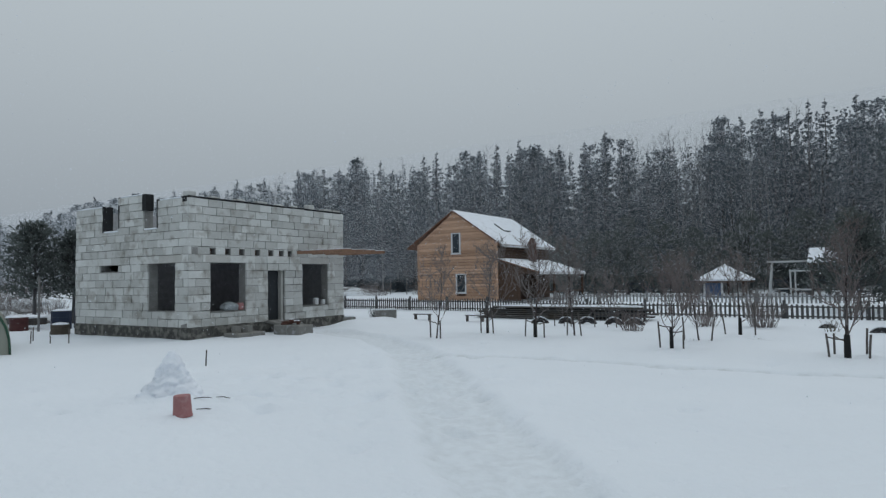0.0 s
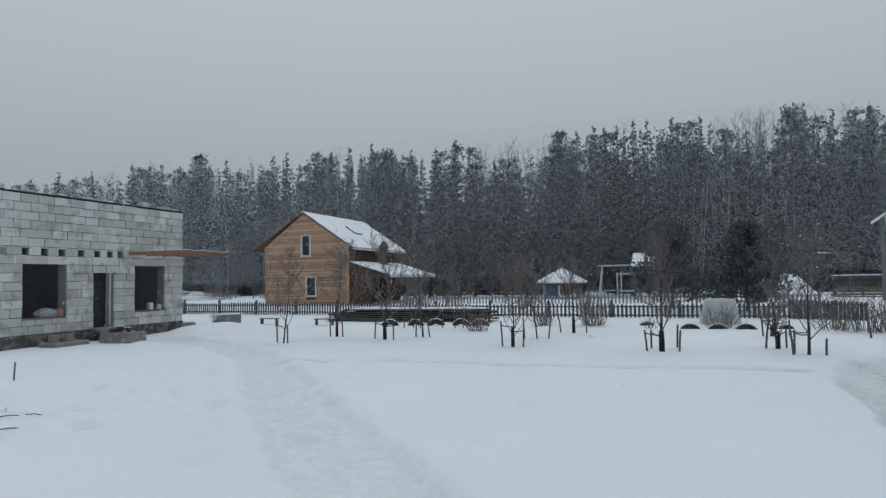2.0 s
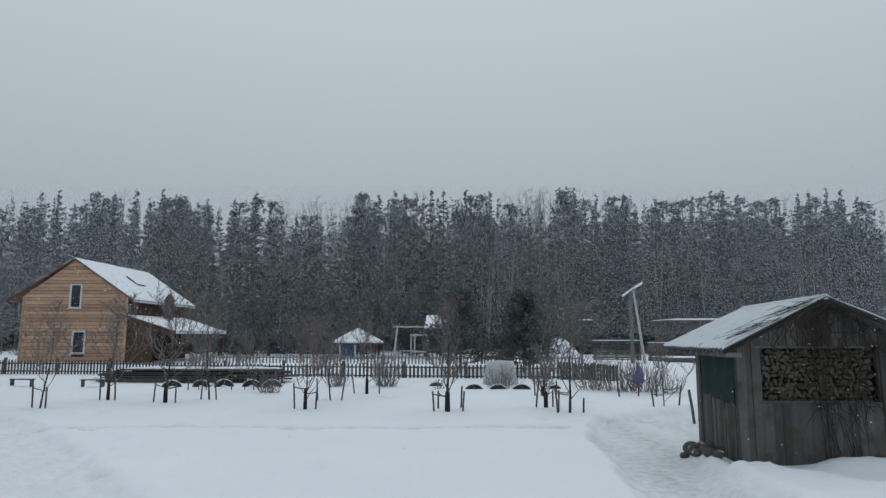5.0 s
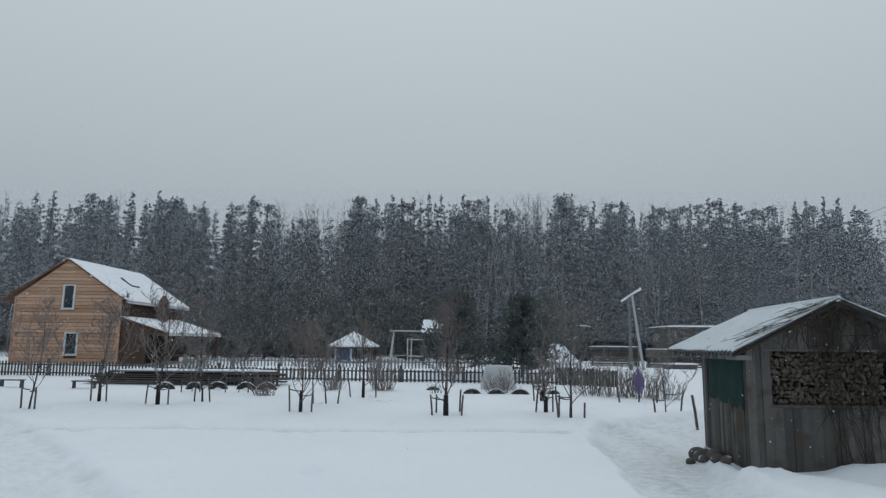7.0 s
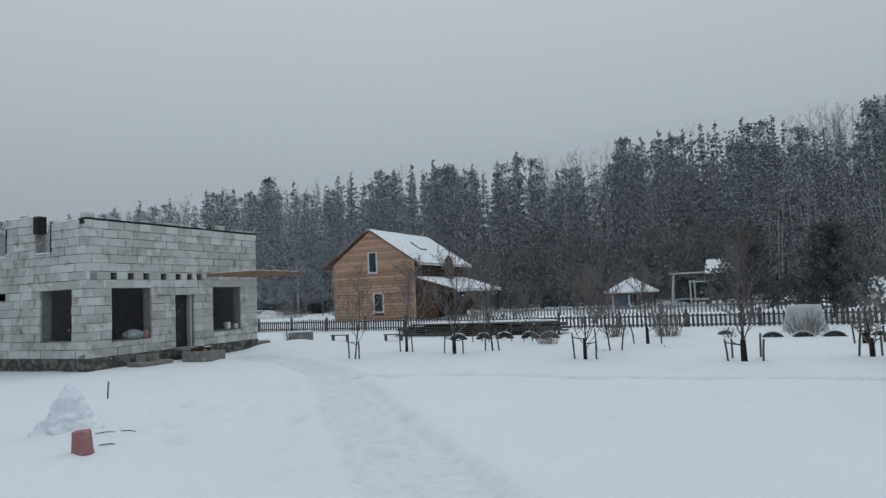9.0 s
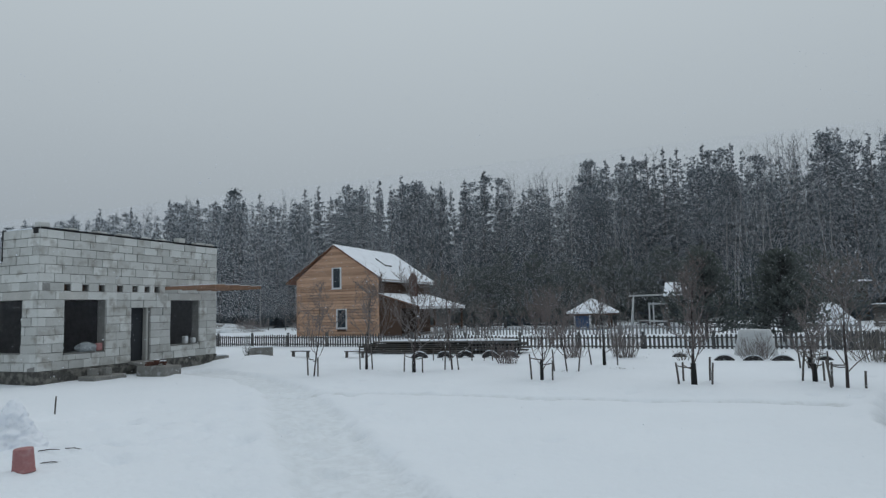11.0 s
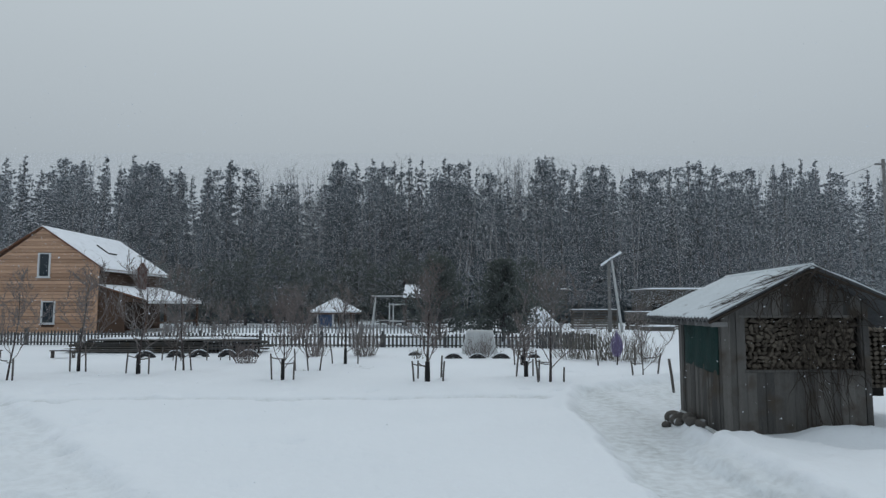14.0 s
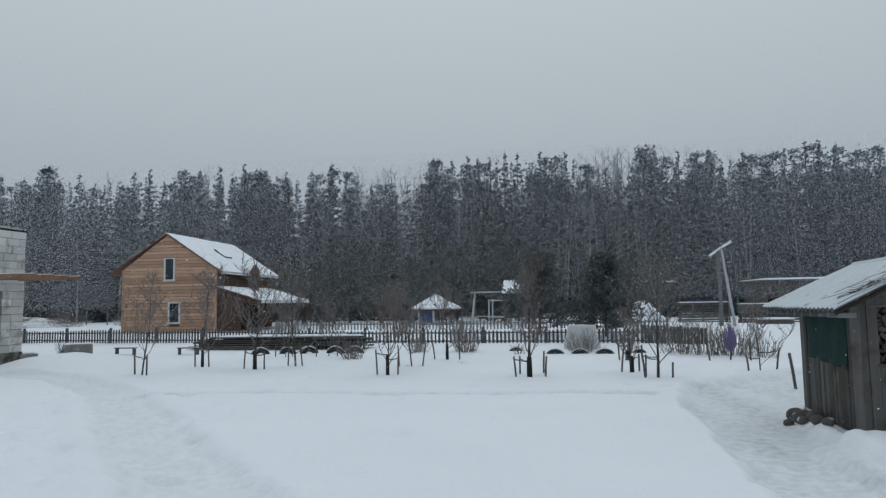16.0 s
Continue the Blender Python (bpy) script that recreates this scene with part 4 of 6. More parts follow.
part("porch_floor", one_box(PX0, PX1, PY0, PY1, 0.0, 0.3), M_OLDWOOD, house)
chimney = thing("brick_chimney", label="short brown brick chimney with a sheet cap above the porch", category="chimney")
part("stack", one_box(-18.70, -18.22, 40.8, 41.2, 3.05, 4.25, 0.03), M_BRICK, chimney)
bm = bmesh.new()
bmesh.ops.create_cone(bm, cap_ends=True, segments=8, radius1=0.40, radius2=0.10, depth=0.5)
ob = part("cap", bm, M_BRICK, chimney, "tapering cap")
ob.matrix_basis = pose(-18.46, 41.0, 4.49)
tube("weather_vane", [(-18.36, 41.0, 4.6), (-18.36, 41.0, 5.35)], [0.02, 0.015], M_FELT, chimney, 5)
tube("weather_vane", [(-18.75, 40.85, 5.2), (-17.95, 41.15, 5.0)], [0.02, 0.015], M_FELT, chimney, 5)


# ---- trees ----
def conifer(seed, height, radius, levels, per, low, twigs=5):
    """Trunk and crown of a spruce: whorls of drooping boughs, each hung with short ragged twigs. Lists of vertices and faces."""
    r = random.Random(seed)
    cv, cf = [], []
    bulge = r.uniform(0.85, 1.05)
    for i in range(levels):
        k = min(0.985, max(0.0, (i + r.uniform(-0.3, 0.3)) / levels))
        reach = radius * (1 - k) ** bulge * r.uniform(0.93, 1.07) + 0.10
        for j in range(max(5, int(per * (1 - 0.45 * k)))):
            z = height * (low + (1 - low) * k) + r.uniform(-0.5, 0.5) * height * (1 - low) / levels
            a = r.uniform(0, 2 * math.pi)
            lng = reach * r.uniform(0.6, 1.12)
            droop = (-0.32 + 0.62 * k + r.uniform(-0.1, 0.1)) * lng
            d = Vector((math.cos(a), math.sin(a), 0))
            s = Vector((-d.y, d.x, 0))
            o = Vector((0, 0, min(z, height * 0.99)))
            tip = o + d * lng + Vector((0, 0, droop + 0.10 * lng))
            mid = o + d * lng * 0.6 + Vector((0, 0, droop * 0.8))
            wd = 0.09 + 0.07 * lng
            b = len(cv)
            cv += [o, mid + s * wd - Vector((0, 0, 0.12)), tip, mid - s * wd - Vector((0, 0, 0.12))]
            cf += [(b, b + 1, b + 2), (b, b + 2, b + 3)]
            for e in range(twigs):
                t = r.uniform(0.25, 1.0)
                p = o + d * lng * t + Vector((0, 0, droop * min(1.0, t * 1.25)))
                w2 = (0.16 + 0.17 * lng * (1.15 - t)) * r.uniform(0.7, 1.35)
                sd = s * r.uniform(-1, 1)
                b = len(cv)
                cv += [p - d * w2 * 0.35 + sd * 0.1, p + sd * w2 + d * w2 * r.uniform(0.2, 0.9) - Vector((0, 0, w2 * r.uniform(-0.1, 0.5))), p + sd * w2 * 0.3 + d * w2 * 0.2 - Vector((0, 0, w2 * r.uniform(0.5, 1.2)))]
                cf.append((b, b + 1, b + 2))
    tv, tf = [], []
    tube_into(tv, tf, [Vector((0, 0, -0.5)), Vector((0.05, 0, height * 0.5)), Vector((0, 0, height * 1.0))], [height * 0.011 + 0.03, height * 0.007, 0.02], 6)
    return tv, tf, cv, cf


def round_pine(seed, height, radius, low, clumps):
    """A tall forest pine: a bare stem and a ragged, rounded crown of needle clumps. Lists of vertices and faces."""
    r = random.Random(seed)
    cv, cf, tv, tf = [], [], [], []
    tube_into(tv, tf, [Vector((0, 0, -0.5)), Vector((0.15, 0.05, height * 0.5)), Vector((0, 0, height * 0.97))], [height * 0.011 + 0.03, height * 0.008, 0.03], 6)
    for c in range(clumps):
        k = r.random()
        z = height * (low + (1 - low) * k)
        out = radius * math.sqrt(max(0.03, 1 - (1.75 * k - 0.75) ** 2)) * r.uniform(0.35, 1.05)
        a = r.uniform(0, 6.283)
        hub = Vector((math.cos(a) * out, math.sin(a) * out, z))
        tube_into(tv, tf, [Vector((0, 0, z - 0.35 * out)), hub], [0.05, 0.015], 3)
        for e in range(20):
            p = hub + Vector((r.gauss(0, 0.34), r.gauss(0, 0.34), r.gauss(0, 0.22)))
            w = r.uniform(0.14, 0.36)
            d = Vector((r.uniform(-1, 1), r.uniform(-1, 1), r.uniform(-0.3, 1))).normalized()
            s = d.cross(Vector((r.uniform(-1, 1), r.uniform(-1, 1), r.uniform(-1, 1)))).normalized()
            b = len(cv)
            cv += [p - d * w * 0.5 + s * w * 0.4, p + d * w, p - d * w * 0.5 - s * w * 0.5]
            cf.append((b, b + 1, b + 2))
    return tv, tf, cv, cf


def bare_tree(seed, height, spread, limbs, trunk_r, sides=4, start=0.35, twigs=5, depth=2, up=0.55, wild=0.35, least=0.0, sway=0.07):
    """A leafless tree: a trunk, limbs off it, twigs off these. Two pairs of lists."""
    r = random.Random(seed)
    tv, tf, cv, cf = [], [], [], []
    pts, p, d = [], Vector((0, 0, -0.3)), Vector((r.uniform(-0.05, 0.05), r.uniform(-0.05, 0.05), 1))
    n = 9
    for i in range(n + 1):
        pts.append(p.copy())
        d += Vector((r.uniform(-sway, sway), r.uniform(-sway, sway), 0))
        d.normalize()
        p = p + d * (height + 0.3) / n
    tube_into(tv, tf, pts, [trunk_r * (1 - 0.82 * (i / n) ** 0.9) for i in range(n + 1)], sides + 2)

    def grow(o, way, lng, rad, level):
        seg, q, w = [], o.copy(), way.copy()
        m = 5 if level < depth else 3
        for i in range(m + 1):
            seg.append(q.copy())
            w += Vector((r.uniform(-wild, wild), r.uniform(-wild, wild), r.uniform(-wild * 0.5, wild) + 0.06))
            w.normalize()
            q = q + w * lng / m
        tube_into(cv, cf, seg, [max(rad * (1 - 0.7 * i / m), least * 0.6) for i in range(m + 1)], sides if level == 0 else 3)
        if level < depth:
            for k in range(twigs):
                t = r.uniform(0.2, 1.0)
                i = min(m - 1, int(t * m))
                b = seg[i].lerp(seg[i + 1], t * m - i)
                way2 = (w * 0.5 + Vector((r.uniform(-1, 1), r.uniform(-1, 1), r.uniform(-0.25, 0.9)))).normalized()
                grow(b, way2, lng * r.uniform(0.35, 0.7), max(rad * 0.55, least), level + 1)

    for k in range(limbs):
        t = start + (1 - start) * (k + r.random()) / limbs
        i = min(n - 1, int(t * n))
        o = pts[i].lerp(pts[i + 1], t * n - i)
        a = k * 2.4 + r.uniform(-0.4, 0.4)
        way = Vector((math.cos(a), math.sin(a), up + r.uniform(-0.2, 0.4))).normalized()
        grow(o, way, spread * (1.15 - 0.75 * t) * r.uniform(0.8, 1.2), trunk_r * 0.42 * (1.15 - 0.8 * t), 0)
    return tv, tf, cv, cf


# the wood on the rising ground: its edge runs along x; bearing and height, in degrees from the camera, fit the trees
# that overtop it to that view
wood_rnd = random.Random(21)
SKYLINE = [(-72, 4.6), (-67, 5.0), (-64, 5.8), (-61, 7.0), (-58, 7.2), (-55, 7.7), (-52, 8.2), (-50.1, 8.8), (-47.8, 9.0), (-45.1, 9.8), (-43.9, 9.8), (-42.7, 10.0), (-41.3, 9.9), (-39.8, 10.6), (-37.8, 10.6),
           (-33.9, 11.0), (-32.7, 11.3), (-30.0, 11.5), (-28.7, 11.6), (-27.3, 11.9), (-25.1, 12.2), (-23.9, 11.5), (-22.6, 11.3), (-21.6, 11.6), (-19.5, 11.9), (-17.8, 12.5), (-16.5, 11.8), (-8.3, 12.6),
           (-6.9, 12.8), (-5.3, 13.2), (-4.5, 12.9), (-3.2, 13.0), (-2.2, 13.4), (-1.0, 13.3), (1.1, 13.3), (3.2, 13.2), (10.0, 12.9), (10.9, 13.1), (13.0, 12.5), (15.3, 12.5), (17.8, 12.0), (21.0, 11.9),
           (22.4, 12.1), (23.3, 12.1), (24.4, 11.8), (27.4, 11.2), (28.5, 11.3), (29.5, 11.5), (30.6, 11.5), (31.5, 11.3), (32.7, 10.7), (35.0, 10.2), (40, 9.6), (50, 8.2)]


def skyline(bearing):
    return float(np.interp(bearing, [q[0] for q in SKYLINE], [q[1] for q in SKYLINE]))


def leafless(bearing):
    """Where bare crowns, not spruces, make the top of the wood."""
    return -15.8 < bearing < -9.0 or 4.2 < bearing < 9.2


def wood_place(bearing, y, rise):
    """Foot of a tree on the line y at that bearing, and the height that brings its tip to that rise."""
    x = y * math.tan(radians(bearing))
    z = gz(x, y) - 0.1
    return x, y, z, 2.0 + math.hypot(x, y) * math.tan(radians(rise)) - z


UNIT = 18.0
spruces, pines, bare = [], [], []
for k, rad in enumerate((2.3, 2.6, 2.0, 2.8)):
    tv, tf, cv, cf = conifer(100 + k, UNIT, rad, 40, 8, 0.06)
    t = thing("spruce_tree", label="tall dark spruce at the wood edge, haze in its needle colour", category="tree", group="trees of the wood")
    raw("trunk", tv, tf, M_TRUNK, t)
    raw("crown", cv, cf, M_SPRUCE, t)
    spruces.append(t)
for k, rad in enumerate((1.5, 1.8)):
    tv, tf, cv, cf = round_pine(140 + k, UNIT, rad, 0.5, 110)
    t = thing("forest_pine", label="tall pine with a ragged rounded crown among the spruces", category="tree", group="trees of the wood")
    raw("trunk", tv, tf, M_TRUNK, t)
    raw("crown", cv, cf, M_SPRUCE, t)
    pines.append(t)
for k in range(3):
    tv, tf, cv, cf = bare_tree(200 + k, UNIT * 0.94, 3.4, 14, 0.10, 3, 0.35, 3, 2, 1.2, 0.2, 0.0, 0.018)
    t = thing("birch_tree", label="tall leafless birch with a pale trunk among the spruces", category="tree", group="trees of the wood")
    raw("trunk", tv, tf, M_BIRCH, t)
    raw("crown", cv, cf, M_FAR_TWIG, t)
    bare.append(t)
stood = set()


def stand(src, bearing, y, rise):
    x, y, z, h = wood_place(bearing, y, rise)
    k = h / UNIT
    m = pose(x, y, z, wood_rnd.uniform(-1, 1), wood_rnd.uniform(-1, 1), wood_rnd.uniform(0, 360)) @ Matrix.Diagonal((k * wood_rnd.uniform(0.9, 1.15), k * wood_rnd.uniform(0.9, 1.15), k, 1))
    if src in stood:
        src = copy_thing(src, m)
    stood.add(src)
    src.matrix_basis = m


for bearing, rise in SKYLINE:
    stand(wood_rnd.choice(pines if wood_rnd.random() < 0.06 else spruces), bearing, 72 + wood_rnd.uniform(-3, 3) + 0.10 * max(0, -bearing - 40), rise)
# the edge itself, lower than the trees behind it
bearing = -66.0
while bearing < 50:
    y = 66.5 + wood_rnd.uniform(-2.5, 2.5)
    bearing += wood_rnd.uniform(1.6, 2.6) * math.cos(radians(bearing)) ** 1.5
    pick = wood_rnd.random()
    src = wood_rnd.choice(spruces if pick < 0.66 else pines if pick < 0.76 else bare)
    stand(src, bearing, y, skyline(bearing) - wood_rnd.uniform(0.9, 2.8))
# pale slender birches standing clear of the edge
for k in range(34):
    bearing = wood_rnd.uniform(-8, 38) if k < 26 else wood_rnd.uniform(-40, -8)
    stand(wood_rnd.choice(bare), bearing, wood_rnd.uniform(60, 64.5), skyline(bearing) - wood_rnd.uniform(2.5, 5.0))
for span in ((-15.6, -9.2), (4.4, 9.0)):
    for k in range(9):
        bearing = wood_rnd.uniform(*span)
        stand(wood_rnd.choice(bare), bearing, wood_rnd.uniform(76, 84), skyline(bearing) - wood_rnd.uniform(0.0, 0.5))


# the depth of the wood behind its edge, too many trees to count
def strewn(pool, places):
    """Many trees joined into one: each place is a foot, a height and a turn."""
    verts, faces, base = [], [], 0
    for x, y, z, h, turn in places:
        pv, pf = pool[int(turn * 97) % len(pool)]
        c, s, k = math.cos(turn), math.sin(turn), h / UNIT
        verts.append(np.stack([(pv[:, 0] * c - pv[:, 1] * s) * k + x, (pv[:, 0] * s + pv[:, 1] * c) * k + y, pv[:, 2] * k + z], 1))
        faces += [tuple(base + i for i in q) for q in pf]
        base += len(pv)
    return [tuple(q) for q in np.concatenate(verts)], faces


def as_array(made, with_trunk=False):
    tv, tf, cv, cf = made
    if with_trunk:
        cf = cf + [tuple(len(cv) + i for i in q) for q in tf]
        cv = cv + tv
    return np.array([tuple(q) for q in cv]), cf


pool = [as_array(conifer(300 + k, UNIT, rad, 26, 7, 0.06, 4)) for k, rad in enumerate((2.7, 3.0, 2.5))] + [as_array(round_pine(330, UNIT, 1.8, 0.45, 60), True)]
near_places, far_places = [], []
for row_y, low, high, gap in ((70.5, 1.2, 3.0, 1.3), (75.5, 0.35, 1.4, 1.15), (81, 0.25, 1.1, 1.2), (91, 0.4, 1.0, 1.3)):
    bearing = -72.0
    while bearing < 50:
        bearing += wood_rnd.uniform(0.6, 1.4) * gap * math.cos(radians(bearing)) ** 1.4
        drop = wood_rnd.uniform(low, high) + (0.9 if leafless(bearing) else 0)
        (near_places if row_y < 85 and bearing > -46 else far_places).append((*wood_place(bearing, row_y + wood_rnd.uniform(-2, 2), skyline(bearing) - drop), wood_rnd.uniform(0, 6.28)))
tagged(raw("spruce_wood", *strewn(pool, near_places), M_SPRUCE), "dense dark spruce wood with haze put into its needle colour", "forest", kind="stuff")
tagged(raw("far_spruce_wood", *strewn(pool, far_places), M_HAZED), "distant spruce wood, needle colour paled to stand for haze", "forest", kind="stuff")
bpool = [as_array(bare_tree(320 + k, UNIT, 3.2, 16, 0.11, 3, 0.3, 7, 1, 1.1, 0.2, 0.0, 0.022), True) for k in range(3)]
places = []
for k in range(84):
    bearing = wood_rnd.uniform(-66, 45) if k < 44 else wood_rnd.choice((wood_rnd.uniform(-54, -42), wood_rnd.uniform(-16, -8), wood_rnd.uniform(3, 20)))
    places.append((*wood_place(bearing, wood_rnd.uniform(86, 112), skyline(bearing) - wood_rnd.uniform(0.1, 0.8)), wood_rnd.uniform(0, 6.28)))
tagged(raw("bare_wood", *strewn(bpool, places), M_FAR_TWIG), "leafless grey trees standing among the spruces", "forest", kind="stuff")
# low growth before the wood
low_pool = [as_array(conifer(400 + k, UNIT, rad, 17, 7, 0.02, 4)) for k, rad in enumerate((5.5, 4.6, 6.5))]
places = []
for k in range(210):
    x, y = wood_rnd.uniform(-110, 60), wood_rnd.uniform(55, 66)
    if not -7 < math.degrees(math.atan2(x, y)) < -4 and (y > 62 or not -43 < math.degrees(math.atan2(x, y)) < -29):
        places.append((x, y, gz(x, y) - 0.1, wood_rnd.uniform(2.6, 7.5), wood_rnd.uniform(0, 6.28)))
tagged(raw("undergrowth", *strewn(low_pool, places), M_SPRUCE), "young dark conifers before the wood", "forest", kind="stuff")


# pines in the garden
def pine_crown(seed, height, radius, low, clumps):
    """Needle tufts along upswept boughs, open in places."""
    r = random.Random(seed)
    cv, cf, tv, tf = [], [], [], []
    tube_into(tv, tf, [Vector((0, 0, -0.3)), Vector((0.06, 0.02, height * 0.5)), Vector((0, 0, height * 0.97))], [0.03 + height * 0.016, height * 0.011, 0.012], 7)
    for c in range(clumps):
        k = r.random() ** 0.8
        z = height * (low + (1 - low) * k)
        lng = radius * (1 - k) ** 0.7 * r.uniform(0.55, 1.1) + 0.15
        a = r.uniform(0, 6.283)
        d = Vector((math.cos(a), math.sin(a), 0.12 + 0.5 * k))
        pts = [Vector((0, 0, z)), Vector((0, 0, z)) + d * lng * 0.5 - Vector((0, 0, 0.04)), Vector((0, 0, z)) + d * lng]
        tube_into(tv, tf, pts, [0.02, 0.012, 0.004], 3)
        for s in range(int(7 + lng * 9)):
            t = r.uniform(0.25, 1.05)
            p = Vector((0, 0, z)) + d * lng * t + Vector((r.gauss(0, 0.09), r.gauss(0, 0.09), r.gauss(0, 0.06)))
            way = (d * 0.7 + Vector((r.uniform(-1, 1), r.uniform(-1, 1), r.uniform(0, 1.1)))).normalized()
            sd = way.cross(Vector((r.uniform(-1, 1), r.uniform(-1, 1), r.uniform(-1, 1)))).normalized()
            ln, wd = r.uniform(0.16, 0.30), r.uniform(0.025, 0.055)
            b = len(cv)
            cv += [p - sd * wd * 0.4, p + way * ln * 0.6 - sd * wd, p + way * ln, p + way * ln * 0.6 + sd * wd, p + way.cross(sd) * wd * 1.4 + way * ln * 0.5]
            cf += [(b, b + 1, b + 4), (b + 1, b + 2, b + 4), (b + 2, b + 3, b + 4), (b + 3, b, b + 4)]
    return tv, tf, cv, cf


for k, (x, y, h, rad, low, n) in enumerate(((3.7, 32.6, 4.0, 2.2, 0.06, 250), (0.45, 33.6, 4.1, 2.3, 0.08, 190), (-34.6, 16.2, 5.0, 2.0, 0.26, 190), (-33.6, 17.6, 4.5, 1.8, 0.24, 170), (-32.2, 18.4, 5.1, 1.3, 0.32, 110))):
    tv, tf, cv, cf = pine_crown(500 + k, h, rad, low, n)
    t = thing("pine_tree", pose(x, y, gz(x, y) - 0.02), label="dense dark green young pine standing in the snow", category="tree", group="garden pines")
    raw("trunk", tv, tf, M_TRUNK, t)
    raw("crown", cv, cf, M_PINE, t)
# more of them, further off across the meadow
for k in range(3):
    tv, tf, cv, cf = pine_crown(520 + k, 5.0, 2.3, 0.04, 95)
    t = thing("pine_tree", label="young dark pine on the meadow before the wood", category="tree", group="meadow pines")
    raw("trunk", tv, tf, M_TRUNK, t)
    raw("crown", cv, cf, M_PINE, t)
    for j in range(7):
        bearing, y = (-23.0 + 4.1 * j + 1.4 * k) if j < 6 else 8.5 + k, 48.5 + wood_rnd.uniform(0, 6)
        x = y * math.tan(radians(bearing))
        m = pose(x, y, gz(x, y) - 0.05, 0, 0, wood_rnd.uniform(0, 360)) @ Matrix.Scale(wood_rnd.uniform(0.75, 1.2), 4)
        (t if j == 0 else copy_thing(t, m)).matrix_basis = m

# ---- young fruit trees, each with its stakes ----
def stake(x, y, h, tx=0.0, ty=0.0, r=0.03):
    z = gz(x, y)
    ob = tube("stake", [(0, 0, -0.2), (tx * 0.5, ty * 0.5, h * 0.5), (tx, ty, h)], [r, r, r * 0.95], M_STAKE, None, 6)
    ob.matrix_basis = pose(x, y, z)
    return tagged(ob, "grey wooden stake pushed into the snow", "stake", group="tree stakes")


def tie(a, b, sag=0.02):
    ob = tube("tie_rail", [a, (Vector(a) + Vector(b)) / 2 - Vector((0, 0, sag)), b], [0.016, 0.016, 0.016], M_STAKE, None, 5)
    return tagged(ob, "thin stick tied between a stake and a young tree", "rail", group="tree ties")


ORCHARD = [
    # x, y, height, spread, limbs, trunk, wrapped, stakes (dx, dy, height, lean), reddish
    (-11.77, 18.15, 2.4, 1.1, 10, 0.035, 0, ((-0.28, 0.1, 0.66, -0.03), (0.2, -0.05, 0.6, 0.0)), 0),
    (-10.98, 20.34, 2.7, 1.25, 12, 0.04, 1, ((-0.26, 0.0, 0.85, -0.02), (0.24, 0.0, 0.8, -0.05)), 0),
    (-8.79, 19.61, 2.8, 1.2, 12, 0.05, 1, ((-0.42, 0.1, 0.62, 0.05), (0.36, -0.1, 0.55, 0.0)), 0),
    (-7.82, 20.67, 2.6, 1.1, 11, 0.045, 0, ((-0.28, 0.0, 0.75, 0.05), (0.25, 0.0, 0.78, -0.12)), 0),
    (-4.07, 18.03, 1.75, 1.05, 14, 0.04, 1, ((-0.32, 0.1, 0.72, -0.05), (0.3, 0.0, 0.55, 0.02)), 1),
    (-3.85, 20.67, 2.0, 1.0, 11, 0.035, 0, ((-0.42, 0.0, 0.7, -0.05), (0.33, 0.0, 0.75, 0.14)), 0),
    (-3.01, 23.09, 2.3, 1.0, 11, 0.045, 1, ((-0.45, 0.1, 0.7, -0.12), (0.45, 0.0, 1.1, 0.0)), 0),
    (-0.03, 17.78, 2.6, 1.0, 14, 0.06, 1, ((-0.36, -0.1, 0.55, -0.06), (-0.27, 0.5, 0.5, 0.0), (0.42, -0.02, 0.55, 0.05), (0.38, 0.3, 0.6, 0.03)), 1),
    (3.32, 17.47, 2.2, 1.35, 10, 0.05, 0, ((-0.33, -0.05, 0.66, -0.08), (-0.26, 0.35, 0.6, 0.02), (0.38, 0.1, 0.4, 0.02)), 0),
    (2.85, 18.8, 1.3, 0.7, 8, 0.05, 1, ((-0.3, 0.0, 0.75, 0.1), (0.25, 0.3, 0.5, 0.0)), 0),
    (3.31, 22.71, 0.9, 0.4, 5, 0.07, 1, ((-0.28, 0.0, 0.6, -0.05), (0.5, 0.2, 0.5, 0.0)), 0),
    (6.42, 19.17, 1.55, 0.8, 6, 0.025, 0, ((-0.3, 0.0, 0.42, -0.06), (0.42, 0.0, 0.62, 0.12)), 0),
    (-7.95, 24.5, 1.7, 0.85, 9, 0.025, 0, ((-0.42, -0.2, 0.6, 0.02), (0.42, -0.1, 0.6, -0.03)), 0),
    (-9.6, 24.2, 1.3, 0.7, 7, 0.022, 0, ((-0.4, 0, 0.5, 0.02), (0.3, 0, 0.5, 0.03)), 0),
]
